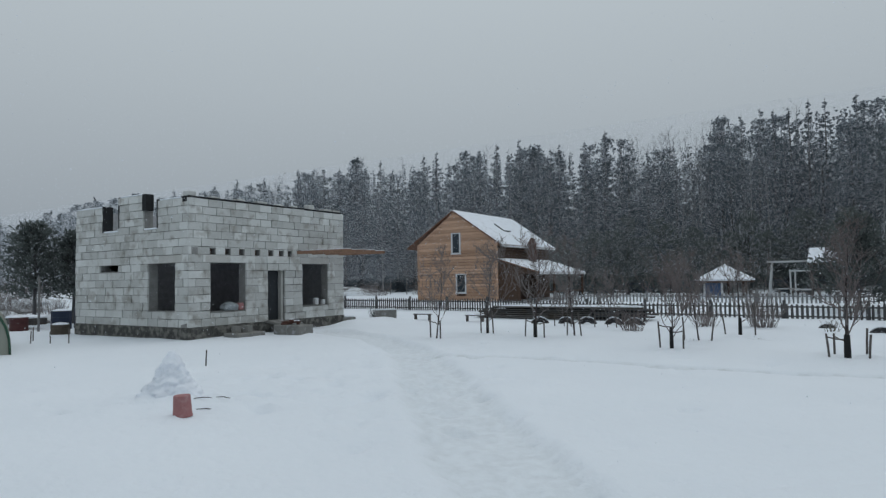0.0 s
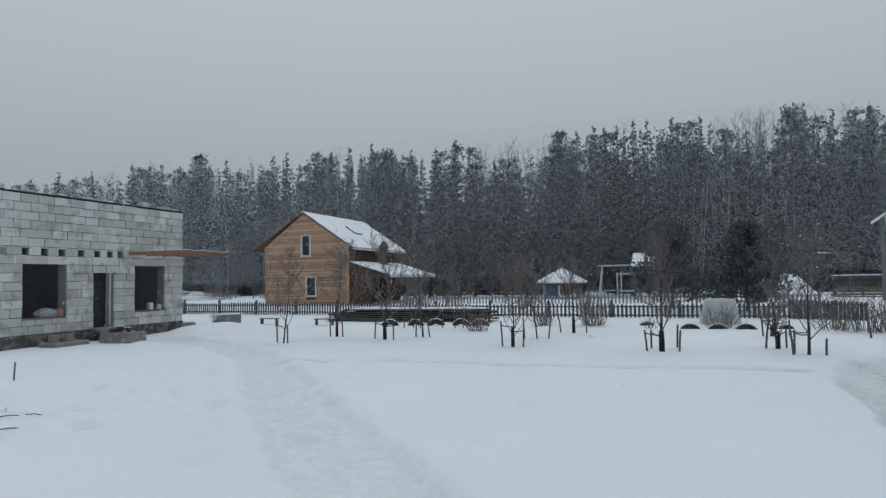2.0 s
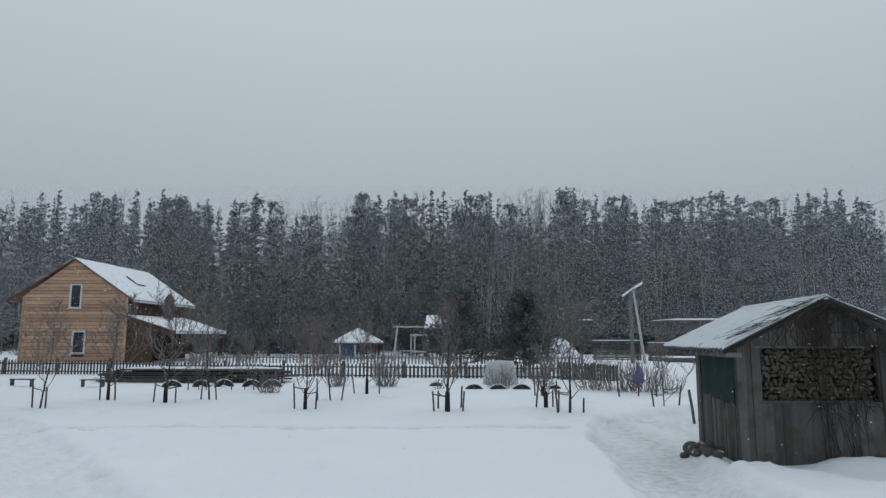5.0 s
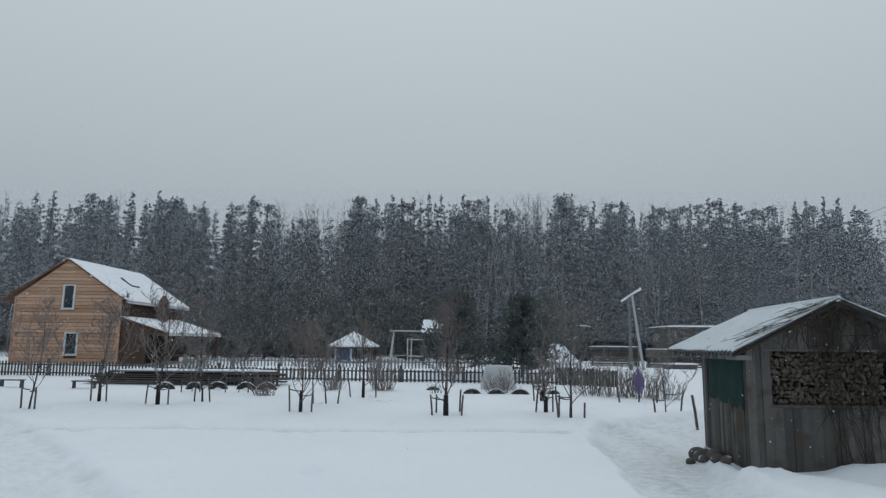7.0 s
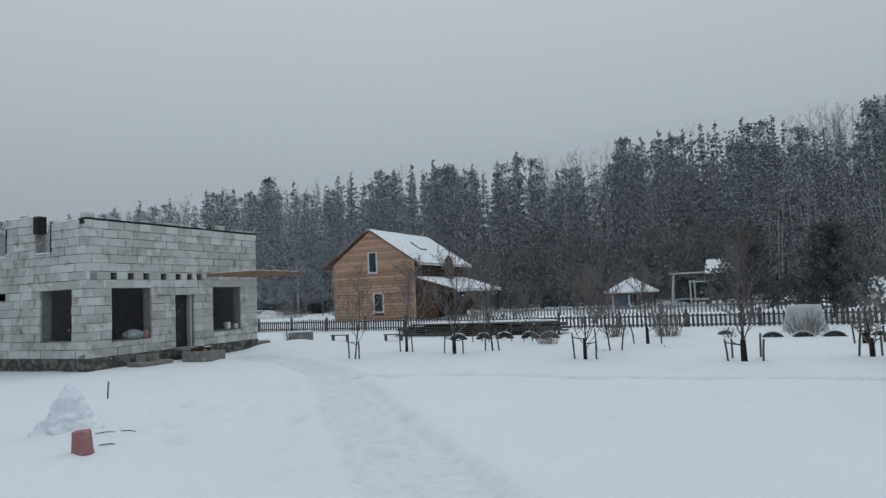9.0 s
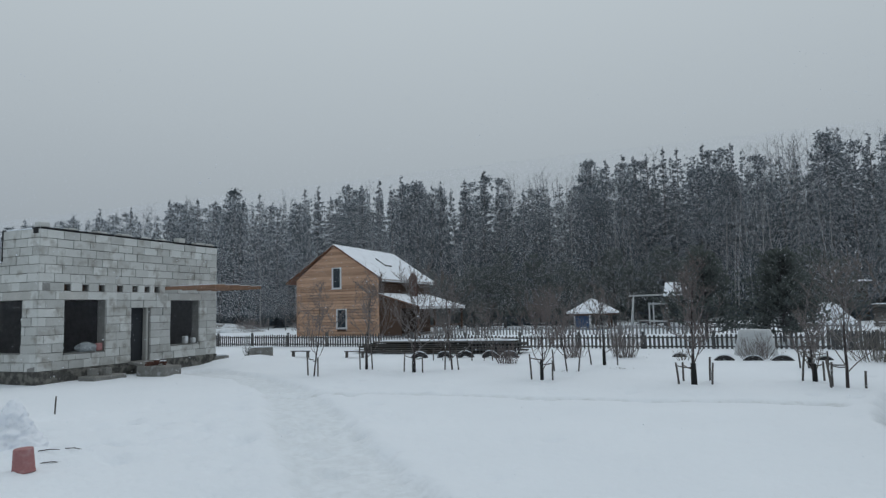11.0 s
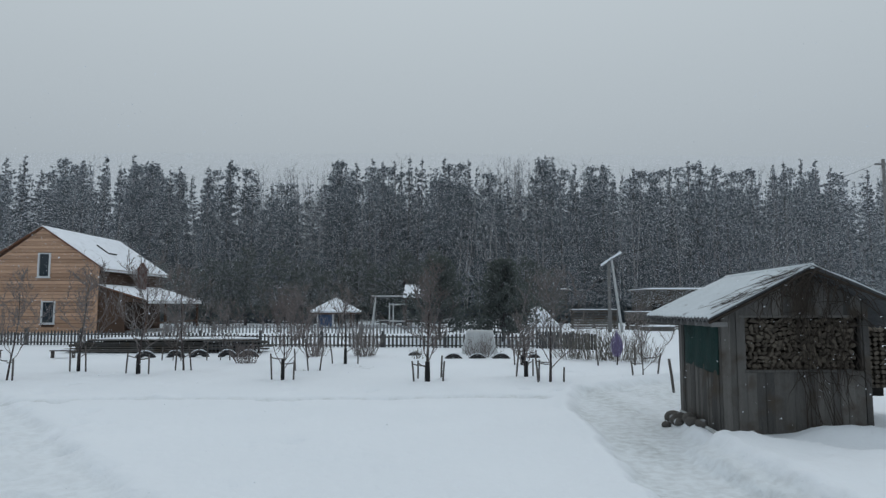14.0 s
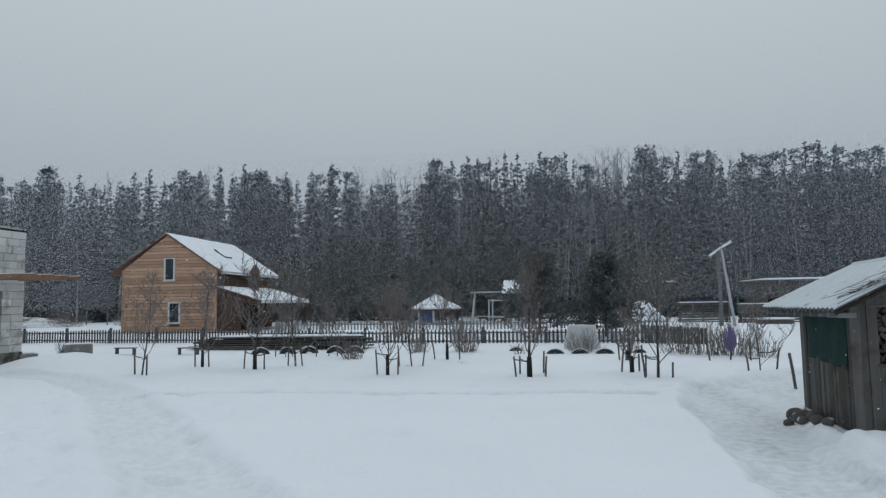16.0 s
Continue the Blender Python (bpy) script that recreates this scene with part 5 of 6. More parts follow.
for k, (x, y, h, sp, limbs, tr, wrapped, stakes, red) in enumerate(ORCHARD):
    tv, tf, cv, cf = bare_tree(600 + k, h * 1.05, sp * 1.4, limbs + 2, tr * 0.9, 4, 0.22, 5, 2, 0.8, 0.32, 0.0082)
    base = gz(x, y)
    t = thing("fruit_tree", pose(x, y, base), label="young leafless fruit tree staked in the snow" if not wrapped else "young leafless fruit tree with dark wrapped trunk, staked in snow", category="tree", group="young fruit trees")
    raw("trunk", tv, tf, M_BARK, t, smooth=True)
    raw("crown", cv, cf, M_TWIG_RED if red else M_TWIG, t, "bare branches and twigs", smooth=True)
    if wrapped:
        tube("trunk_wrap", [(0, 0, -0.2), (0, 0, 0.2), (0.0, 0.0, min(0.56, h * 0.35))], [tr * 1.35, tr * 1.3, tr * 1.1], M_WRAP, t, 8, "dark wrapping")
    for j, (dx, dy, sh, lean) in enumerate(stakes):
        stake(x + dx, y + dy, sh, lean, 0.0, 0.026)
        if j < 2 and k not in (3, 5, 6):
            tie((x, y, base + sh * 0.8), (x + dx + lean, y + dy, gz(x + dx, y + dy) + sh * 0.86))


# ---- fences ----
bm = bmesh.new()
q = [bm.verts.new(p) for p in ((-0.5, -0.5, -0.5), (0.5, -0.5, -0.5), (0.5, -0.5, 0.42), (0, -0.5, 0.5), (-0.5, -0.5, 0.42), (-0.5, 0.5, -0.5), (0.5, 0.5, -0.5), (0.5, 0.5, 0.42), (0, 0.5, 0.5), (-0.5, 0.5, 0.42))]
for fc in ((0, 1, 2, 3, 4), (9, 8, 7, 6, 5), (0, 5, 6, 1), (1, 6, 7, 2), (2, 7, 8, 3), (3, 8, 9, 4), (4, 9, 5, 0)):
    bm.faces.new([q[i] for i in fc])
bmesh.ops.recalc_face_normals(bm, faces=bm.faces)
picket_mesh = bpy.data.meshes.new("picket")
bm.to_mesh(picket_mesh)
bm.free()
picket_mesh.materials.append(M_FENCE)
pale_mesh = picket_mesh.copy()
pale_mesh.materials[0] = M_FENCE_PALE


def picket_fence(x0, y0, x1, y1, top, pitch, width, label, seed, pickets=picket_mesh, wood=M_FENCE):
    fence = thing("picket_fence", label=label, category="fence", group="garden fences")
    r = random.Random(seed)
    lng = math.hypot(x1 - x0, y1 - y0)
    a = math.degrees(math.atan2(y1 - y0, x1 - x0))
    n = int(lng / pitch)
    for i in range(n + 1):
        s = i / n
        x, y = x0 + (x1 - x0) * s, y0 + (y1 - y0) * s
        h = top + r.uniform(-0.03, 0.03) + 0.04 * math.sin(s * 17)
        b = gz(x, y) - 0.15
        shared("picket", pickets, fence, spot(x, y - 0.02, (b + h) / 2, width * r.uniform(0.85, 1.1), 0.022, h - b, 0, r.uniform(-1.5, 1.5), a))
    for z in (top - 0.16, top - 0.55):
        bm = one_box(-lng / 2, lng / 2, 0.0, 0.05, -0.03, 0.03, 0.006)
        part("rail", bm, wood, fence).matrix_basis = pose((x0 + x1) / 2, (y0 + y1) / 2, z, 0, 0, a)
    bm = bmesh.new()
    for i in range(40):
        u = -lng / 2 + lng * (i + 0.1) / 40
        box(bm, u, u + lng / 40 * r.uniform(0.5, 0.8), -0.01, 0.055, 0.03, 0.03 + r.uniform(0.012, 0.03))
    ob = part("rail_snow", bm, M_SNOW_CAP, fence, "snow lying on the upper rail")
    ob.matrix_basis = pose((x0 + x1) / 2, (y0 + y1) / 2, top - 0.16, 0, 0, a)
    tagged(ob, kind="stuff")
    k = int(lng / 2.6)
    for i in range(k + 1):
        s = i / k
        x, y = x0 + (x1 - x0) * s, y0 + (y1 - y0) * s + 0.07
        part("post", one_box(-0.06, 0.06, -0.05, 0.05, -0.3, top + 0.12 - gz(x, y), 0.01), wood, fence).matrix_basis = pose(x, y, gz(x, y))
    return fence


picket_fence(-31.0, 32.6, -14.2, 31.2, 0.82, 0.17, 0.085, "grey weathered picket fence half sunk in snow before the timber house", 1)
picket_fence(-14.0, 31.2, 6.6, 29.5, 0.74, 0.185, 0.095, "grey weathered picket fence half sunk in snow behind the orchard", 2)
picket_fence(-15.5, 37.6, 7.5, 36.8, 0.95, 0.2, 0.09, "pale picket fence before the playground", 3, pale_mesh, M_FENCE_PALE)
# close-boarded stretch where the fence turns
boards = thing("board_fence", label="dark close-boarded fence, leaning at the garden's corner", category="fence")
for i in range(20):
    x = 4.9 + i * 0.125
    shared("board", picket_mesh, boards, spot(x, 29.3 - 0.06 * i, 0.42, 0.115, 0.025, 1.05 - 0.012 * i, 0, rnd.uniform(-2, 2), -25))
part("rail", one_box(-1.3, 1.3, 0.02, 0.07, -0.03, 0.03), M_FENCE, boards).matrix_basis = pose(6.1, 28.75, 0.7, 0, 0, -25)

# ---- stack of boards with snow, and half-sunk tyres along the beds ----
pile = thing("board_stack", label="long low stack of grey boards with snow on top", category="boards")
for layer in range(6):
    for j in range(3):
        x0 = -15.4 + rnd.uniform(-0.2, 0.6) + (1.2 if layer > 3 else 0)
        x1 = -7.2 + rnd.uniform(-0.8, 0.4)
        y0 = 27.3 + j * 0.34 + rnd.uniform(-0.05, 0.05)
        ob = part("plank", one_box(x0, x1, -0.15, 0.15, -0.03, 0.03, 0.008), M_OLDWOOD, pile)
        ob.matrix_basis = pose(0, y0, 0.12 + layer * 0.095, 0, rnd.uniform(-0.08, 0.08), 0)
for xx in (-14.4, -12.2, -10.1, -8.0):
    for layer in range(6):
        part("bearer", one_box(xx - 0.05, xx + 0.05, 27.15, 28.2, 0.05 + layer * 0.095, 0.088 + layer * 0.095), M_DARK, pile)
for x0, x1, y0 in ((-14.0, -10.9, 27.2), (-10.8, -7.4, 27.25), (-13.5, -8.0, 27.7)):
    slab_on("snow_cap", [(x0, y0, 0.63), (x1, y0, 0.63), (x1, y0 + 0.45, 0.63), (x0, y0 + 0.45, 0.63)], 0.07, M_SNOW_CAP, pile, "snow on the boards", 0.02)
# crossed sticks stacked as a dark crate at the stack's end
crate = thing("lattice_crate", label="dark lattice crate of crossed laths beside the boards", category="crate")
for i in range(14):
    part("lath", one_box(-9.4 + i * 0.17, -9.32 + i * 0.17, 26.95, 27.0, 0.0, 0.58), M_WRAP, crate)
for k in range(4):
    part("lath", one_box(-9.45, -7.0, 26.9, 26.945, 0.08 + k * 0.15, 0.13 + k * 0.15), M_FENCE, crate)


def tyre(x, y, r, turn, sunk=0.34):
    t = thing("tyre", pose(x, y, gz(x, y) - r * sunk, 0, 0, turn), label="old black tyre half sunk upright in the snow", category="tyre", group="sunk tyres")
    v, f = [], []
    ring, tubes = 28, 8
    for i in range(ring):
        a = 2 * math.pi * i / ring
        for j in range(tubes):
            b = 2 * math.pi * j / tubes
            rr = r - 0.11 + 0.11 * math.cos(b) * (1.0 + 0.05 * (i % 2))
            v.append((rr * math.cos(a), 0.10 * math.sin(b), rr * math.sin(a)))
    for i in range(ring):
        for j in range(tubes):
            f.append((i * tubes + j, ((i + 1) % ring) * tubes + j, ((i + 1) % ring) * tubes + (j + 1) % tubes, i * tubes + (j + 1) % tubes))
    raw("tread", v, f, M_RUBBER, t, smooth=True)
    pts = [Vector((math.cos(w) * (r + 0.005), -0.02, math.sin(w) * (r + 0.005))) for w in np.linspace(0.7, 2.44, 12)]
    vv, ff = [], []
    tube_into(vv, ff, pts, [0.006 + 0.02 * math.sin(math.pi * (i + 0.3) / 12) for i in range(12)], 6)
    raw("snow_rim", vv, ff, M_SNOW_CAP, t, "snow lying on the tread", smooth=True)
    return t


for x, y in ((-11.15, 25.4), (-10.0, 25.5), (-9.1, 25.55), (-8.0, 25.6), (-7.2, 25.7)):
    tyre(x, y, 0.43, rnd.uniform(-12, 12))
for x, y, s in ((-0.6, 26.2, 0.34), (0.93, 25.1, 0.42), (1.87, 25.1, 0.4), (2.8, 25.1, 0.43), (4.1, 25.3, 0.33)):
    tyre(x, y, s, rnd.uniform(-10, 10), 0.55)

# low benches
for x, y, w in ((-17.1, 25.2, 0.95), (-14.35, 25.4, 0.95)):
    b = thing("plank_bench", pose(x, y, gz(x, y), 0, 0, rnd.uniform(-6, 6)), label="low grey plank bench with snow on it", category="bench", group="garden benches")
    part("seat", one_box(-w / 2, w / 2, -0.12, 0.12, 0.26, 0.295, 0.01), M_STAKE, b)
    for s in (-1, 1):
        part("leg", one_box(s * w * 0.42 - 0.025, s * w * 0.42 + 0.025, -0.09, 0.09, -0.1, 0.258), M_STAKE, b)
    part("snow_cap", one_box(-w / 2 + 0.03, w / 2 - 0.03, -0.10, 0.10, 0.297, 0.325, 0.012), M_SNOW_CAP, b, "snow on the seat")

# planters between the block house and the fence
for x, y, w, h in ((-18.0, 23.5, 1.0, 0.30), (-18.9, 22.0, 0.55, 0.26)):
    b = thing("planter_trough", pose(x, y, gz(x, y), 0, 0, 35), label="grey concrete planting trough full of snow", category="planter", group="planting troughs")
    part("trough", one_box(-w / 2, w / 2, -0.2, 0.2, -0.1, h, 0.02), M_CONC, b)
    part("snow_fill", one_box(-w / 2 + 0.05, w / 2 - 0.05, -0.15, 0.15, h + 0.002, h + 0.07, 0.03), M_SNOW_CAP, b, "snow heaped in the trough")


def bush(x, y, h, w, n, mat, label, seed, wild=0.25, name="shrub"):
    r = random.Random(seed)
    v, f = [], []
    for k in range(n):
        a, d = r.uniform(0, 6.283), r.random() ** 0.6 * w * 0.35
        p = Vector((math.cos(a) * d, math.sin(a) * d, -0.1))
        way = Vector((math.cos(a) * d * 1.3, math.sin(a) * d * 1.3, h * r.uniform(0.6, 1.1))).normalized()
        pts, lng = [], h * r.uniform(0.6, 1.1)
        for s in range(6):
            pts.append(p.copy())
            way = (way + Vector((r.uniform(-wild, wild), r.uniform(-wild, wild), 0.05))).normalized()
            p = p + way * lng / 5
        tube_into(v, f, pts, [0.011 - 0.0016 * i for i in range(6)], 3)
        for t in range(3):
            i = r.randrange(2, 5)
            w2 = (way + Vector((r.uniform(-1, 1), r.uniform(-1, 1), r.uniform(0, 1)))).normalized()
            tube_into(v, f, [pts[i], pts[i] + w2 * lng * 0.12, pts[i] + w2 * lng * 0.25 + Vector((0, 0, 0.03))], [0.006, 0.004, 0.002], 3)
    ob = raw(name, v, f, mat)
    ob.matrix_basis = pose(x, y, gz(x, y))
    return tagged(ob, label, "shrub", kind="stuff" if name == "grass_tuft" else "")


bush(-2.63, 26.0, 1.35, 1.1, 90, M_TWIG, "bare twiggy shrub standing in the snow", 1)
bush(2.0, 25.6, 1.0, 1.4, 70, M_TWIG, "bare shrub before a white covered heap", 2, 0.35)
bush(-4.6, 25.8, 0.9, 0.9, 60, M_TWIG_RED, "low reddish shrub in the snow", 3)
bush(-6.6, 23.3, 0.9, 0.9, 60, M_TWIG_RED, "low reddish shrub in the snow", 4)
bush(-19.3, 24.4, 0.75, 0.5, 50, M_PINE, "small dark evergreen shrub", 5, 0.15)
bush(-0.5, 25.0, 0.5, 0.5, 20, M_STEM, "dry straw tuft in the snow", 6)
for k, (x, y, h, w, n) in enumerate(((5.5, 25.2, 1.25, 1.6, 70), (6.4, 24.8, 1.5, 1.8, 95), (7.2, 24.2, 1.35, 1.7, 85), (7.9, 23.6, 1.0, 1.3, 50))):
    bush(x, y, h, w, n, M_STEM, "thicket of straw-coloured bare canes", 20 + k, 0.12, "cane_thicket")
# brush on the rough ground behind the block house, and before the wood between the houses
for k, (x, y, h, w) in enumerate(((-37.5, 15.6, 1.5, 2.2), (-40.5, 17.2, 1.9, 2.8), (-43.5, 18.0, 1.6, 2.6), (-46.0, 21.0, 2.2, 3.0), (-38.5, 18.8, 1.4, 2.0), (-35.8, 14.6, 0.9, 1.6), (-50.0, 22.0, 2.0, 3.0), (-41.0, 52.0, 1.6, 3.0), (-36.5, 54.0, 1.4, 2.6), (-44.5, 56.0, 1.8, 3.0))):
    bush(x, y, h, w, 90, M_TWIG, "tangled bare brush sticking out of the snow", 60 + k, 0.3)
# grass rings round two trees
for x, y in ((-3.85, 20.6), (-2.2, 21.9)):
    bush(x, y, 0.14, 1.3, 70, M_STEM, "ring of dry grass showing through the snow", 40, 0.5, "grass_tuft")
# netted shrub
wrapb = thing("netted_shrub", pose(6.61, 22.53, gz(6.61, 22.53)), label="young shrub wrapped in purple netting on a thin stem", category="shrub")
tube("stem", [(0, 0, -0.1), (0.02, 0, 0.5)], [0.025, 0.02], M_BARK, wrapb)
v, f = [], []
for k in range(80):
    a, d = rnd.uniform(0, 6.283), rnd.random() ** 0.6
    pts = []
    for i in range(6):
        t = i / 5
        rr = d * (0.05 + 0.17 * math.sin(math.pi * (0.12 + 0.72 * t)))
        pts.append(Vector((math.cos(a + 0.3 * t) * rr, math.sin(a + 0.3 * t) * rr, 0.30 + 0.95 * t * (1 - 0.3 * d) + rnd.uniform(-0.02, 0.02))))
    tube_into(v, f, pts, [0.004, 0.006, 0.007, 0.007, 0.006, 0.003], 3)
raw("net", v, f, M_PURPLE, wrapb, "crumpled purple netting over thin twigs")
stake(6.3, 16.4, 0.85, -0.12, 0.0, 0.035)
stake(5.9, 22.3, 0.5, -0.08)
stake(7.2, 22.4, 0.7, 0.0)
stake(-12.92, 9.85, 0.38, 0.04, 0.0, 0.016)
stick = tube("fallen_stick", [(0, 0, 0.005), (0.15, 0.03, 0.015), (0.27, 0.05, 0.0)], [0.007, 0.008, 0.005], M_BARK)
stick.matrix_basis = pose(-8.9, 7.0, gz(-8.9, 7.0))
tagged(stick, "dark fallen stick lying on the snow", "stick", group="fallen sticks")
for x, y, turn in ((-8.55, 6.35, 20), (-8.95, 6.6, 35)):
    m = pose(x, y, gz(x, y) + 0.005, 0, 0, turn)
    copy_thing(stick, m).matrix_basis = m

# covered heap
v, f = [], []
for i in range(13):
    for j in range(24):
        k, a = i / 12, 2 * math.pi * j / 24
        sq = 1 / max(abs(math.cos(a)), abs(math.sin(a))) ** 0.65
        w = 0.80 - 0.28 * k if k < 0.92 else 0.80 - 0.28 * k - (k - 0.92) * 6.2
        w = max(w, 0.02) * sq
        n = 0.06 * noise.noise(Vector((math.cos(a) * 2, math.sin(a) * 2, k * 3)))
        v.append((w * math.cos(a) * (1 + n), w * 0.6 * math.sin(a) * (1 + n), -0.2 + 1.25 * min(k, 0.94) + 0.04 * n))
for i in range(12):
    for j in range(24):
        f.append((i * 24 + j, i * 24 + (j + 1) % 24, (i + 1) * 24 + (j + 1) % 24, (i + 1) * 24 + j))
f.append(tuple(288 + j for j in range(24)))
heap = raw("covered_mound", v, f, M_TARP, smooth=True)
heap.matrix_basis = pose(2.1, 27.0, gz(2.1, 27.0))
tagged(heap, "pale tarpaulin drawn over a garden heap, dusted with snow", "tarpaulin")

# upturned bucket with snow
bucket = thing("bucket", pose(-8.38, 5.99, gz(-8.38, 5.99) - 0.03, 2, -1, 0), label="faded red plastic bucket upturned in the snow", category="bucket")
v, f = [], []
prof = ((0.135, 0.0), (0.142, 0.0), (0.142, 0.025), (0.136, 0.04), (0.120, 0.30), (0.114, 0.312), (0.0, 0.314))
for rr, z in prof:
    for j in range(28):
        a = 2 * math.pi * j / 28
        v.append((rr * math.cos(a), rr * math.sin(a), z))
for i in range(len(prof) - 1):
    for j in range(28):
        f.append((i * 28 + j, i * 28 + (j + 1) % 28, (i + 1) * 28 + (j + 1) % 28, (i + 1) * 28 + j))
raw("shell", v, f, M_RED, bucket, smooth=False)

# lumpy pile of cleared snow behind the bucket
v, f = [], []
for i in range(41):
    k = i / 40
    for j in range(56):
        a = 2 * math.pi * j / 56
        rr = 0.38 * (1 - k) ** 2.2 + 0.175 * (1 - 0.75 * k ** 5)
        p = Vector((math.cos(a) * rr + 0.05 * k, math.sin(a) * rr, 0.78 * k))
        push = 0.06 * noise.noise(p * 5.0) + 0.06 * noise.noise(p * 13.0) + 0.03 * noise.noise(p * 30.0)
        p += Vector((math.cos(a), math.sin(a), 0.3)) * push * min(1, 2.2 - 2 * k)
        v.append(p)
for i in range(40):
    for j in range(56):
        f.append((i * 56 + j, i * 56 + (j + 1) % 56, (i + 1) * 56 + (j + 1) % 56, (i + 1) * 56 + j))
f.append(tuple(40 * 56 + j for j in range(56)))
mound = raw("snow_mound", v, f, M_SNOW, smooth=True)
mound.matrix_basis = pose(-9.74, 6.72, gz(-9.74, 6.72) - 0.10)
tagged(mound, "lumpy pile of cleared snow behind the bucket", "snow pile")

# ---- gazebo ----
gaz = thing("gazebo", pose(-6.75, 45.6, 0.05), label="small wooden gazebo with a snowy pyramid roof and blue panels", category="gazebo")
v = [(0, 0, 2.60)] + [(1.98 * math.cos(a), 1.98 * math.sin(a), 1.60) for a in [math.pi / 6 + k * math.pi / 3 for k in range(6)]]
v += [(0, 0, 2.46)] + [(1.92 * math.cos(a), 1.92 * math.sin(a), 1.50) for a in [math.pi / 6 + k * math.pi / 3 for k in range(6)]]
f = [(0, 1 + k, 1 + (k + 1) % 6) for k in range(6)] + [(7, 8 + (k + 1) % 6, 8 + k) for k in range(6)] + [(1 + k, 8 + k, 8 + (k + 1) % 6, 1 + (k + 1) % 6) for k in range(6)]
raw("roof_snow", v, f, M_SNOW_CAP, gaz, "snow-covered six-sided roof")
raw("roof", [(x * 0.985, y * 0.985, z - 0.11) for x, y, z in v], f, M_BROWN, gaz)
for k in range(6):
    a, b = math.pi / 6 + k * math.pi / 3, math.pi / 6 + (k + 1) * math.pi / 3
    x, y = 1.35 * math.cos(a), 1.35 * math.sin(a)
    part("post", one_box(x - 0.06, x + 0.06, y - 0.06, y + 0.06, -0.3, 1.52), M_WHITE if k in (3, 4) else M_BROWN, gaz)
    x2, y2 = 1.35 * math.cos(b), 1.35 * math.sin(b)
    mx, my, ang = (x + x2) / 2, (y + y2) / 2, math.degrees(math.atan2(y2 - y, x2 - x))
    full = k in (3,)
    part("panel", one_box(-0.62, 0.62, -0.02, 0.02, -0.2, 1.35 if full else 0.5, 0.005), M_BLUE if k in (3, 4) else M_BROWN, gaz, "blue-painted panel" if k in (3, 4) else "brown panel").matrix_basis = pose(mx, my, 0, 0, 0, ang)
part("floor", one_box(-1.3, 1.3, -1.1, 1.1, -0.4, 0.02), M_OLDWOOD, gaz)

# ---- playground tower with a swing beam ----
play = thing("playground_tower", label="wooden play tower with a snowy roof and a swing frame", category="playground")
slab_on("tower_roof", [(-1.85, 42.4, 2.55), (0.05, 42.4, 2.55), (0.0, 43.5, 3.36), (-1.75, 43.5, 3.36)], 0.12, M_SNOW_CAP, play, "snow-covered roof")
slab_on("tower_roof_board", [(-1.85, 42.42, 2.47), (0.05, 42.42, 2.47), (0.0, 43.5, 3.28), (-1.75, 43.5, 3.28)], 0.07, M_BROWN, play)
slab_on("tower_roof_board", [(-1.75, 43.5, 3.28), (0.0, 43.5, 3.28), (0.05, 44.6, 2.47), (-1.85, 44.6, 2.47)], 0.07, M_BROWN, play)
tube("swing_beam", [(-4.0, 42.9, 2.66), (-1.7, 43.1, 2.66)], [0.06, 0.06], M_PALEPOLE, play)
for dy in (-0.7, 0.7):
    tube("swing_leg", [(-3.7, 42.9, 2.65), (-3.95, 42.9 + dy, 0.1)], [0.055, 0.055], M_PALEPOLE, play)
for x in (-1.7, -0.1):
    for y in (42.7, 44.2):
        part("post", one_box(x - 0.06, x + 0.06, y - 0.06, y + 0.06, 0.0, 2.6), M_OLDWOOD, play)
for x in (-2.75, -2.5):
    part("side_post", one_box(x - 0.045, x + 0.045, 42.55, 42.65, 0.8, 2.2), M_PALEPOLE, play)
part("side_rail", one_box(-2.8, -1.7, 42.56, 42.64, 2.06, 2.15), M_PALEPOLE, play)
part("side_rail", one_box(-2.8, -1.7, 42.56, 42.64, 0.96, 1.06), M_PALEPOLE, play)
part("side_rail", one_box(-2.7, -2.6, 42.56, 42.64, 0.1, 0.95), M_OLDWOOD, play)
part("deck", one_box(-1.75, 0.0, 42.7, 44.3, 0.95, 1.03), M_OLDWOOD, play)
table = thing("garden_table", pose(-3.0, 44.6, 0.3), label="low snowy table by the swing frame", category="table")
part("top", one_box(-0.6, 0.6, -0.3, 0.3, 0.68, 0.74), M_PALEPOLE, table)
for s in (-0.5, 0.5):
    part("leg", one_box(s - 0.04, s + 0.04, -0.25, 0.25, -0.2, 0.678), M_OLDWOOD, table)

# ---- utility pole with its strut ----
pole = thing("utility_pole", label="grey utility pole with a pale leaning strut and a snowy crossboard", category="pole")
tube("pole_shaft", [(10.75, 38.2, -0.2), (10.75, 38.2, 4.75)], [0.12, 0.09], M_GREY, pole, 8)
tube("strut", [(11.45, 38.0, 0.2), (10.88, 38.1, 4.95)], [0.085, 0.07], M_PALEPOLE, pole, 8, "pale frosted strut")
bm = one_box(-0.72, 0.72, -0.13, 0.13, -0.025, 0.025, 0.01)
part("crossboard", bm, M_SNOW_CAP, pole, "snow-covered slanting board").matrix_basis = pose(10.85, 38.1, 4.86, -28, -33, 0)
far_pole = thing("utility_pole", label="tall grey wooden utility pole beyond the shed", category="pole")
fx, fy, fz = 27.13, 37.12, 10.80
tube("pole_shaft", [(fx, fy, -0.2), (fx, fy, fz)], [0.13, 0.10], M_GREY, far_pole, 8)
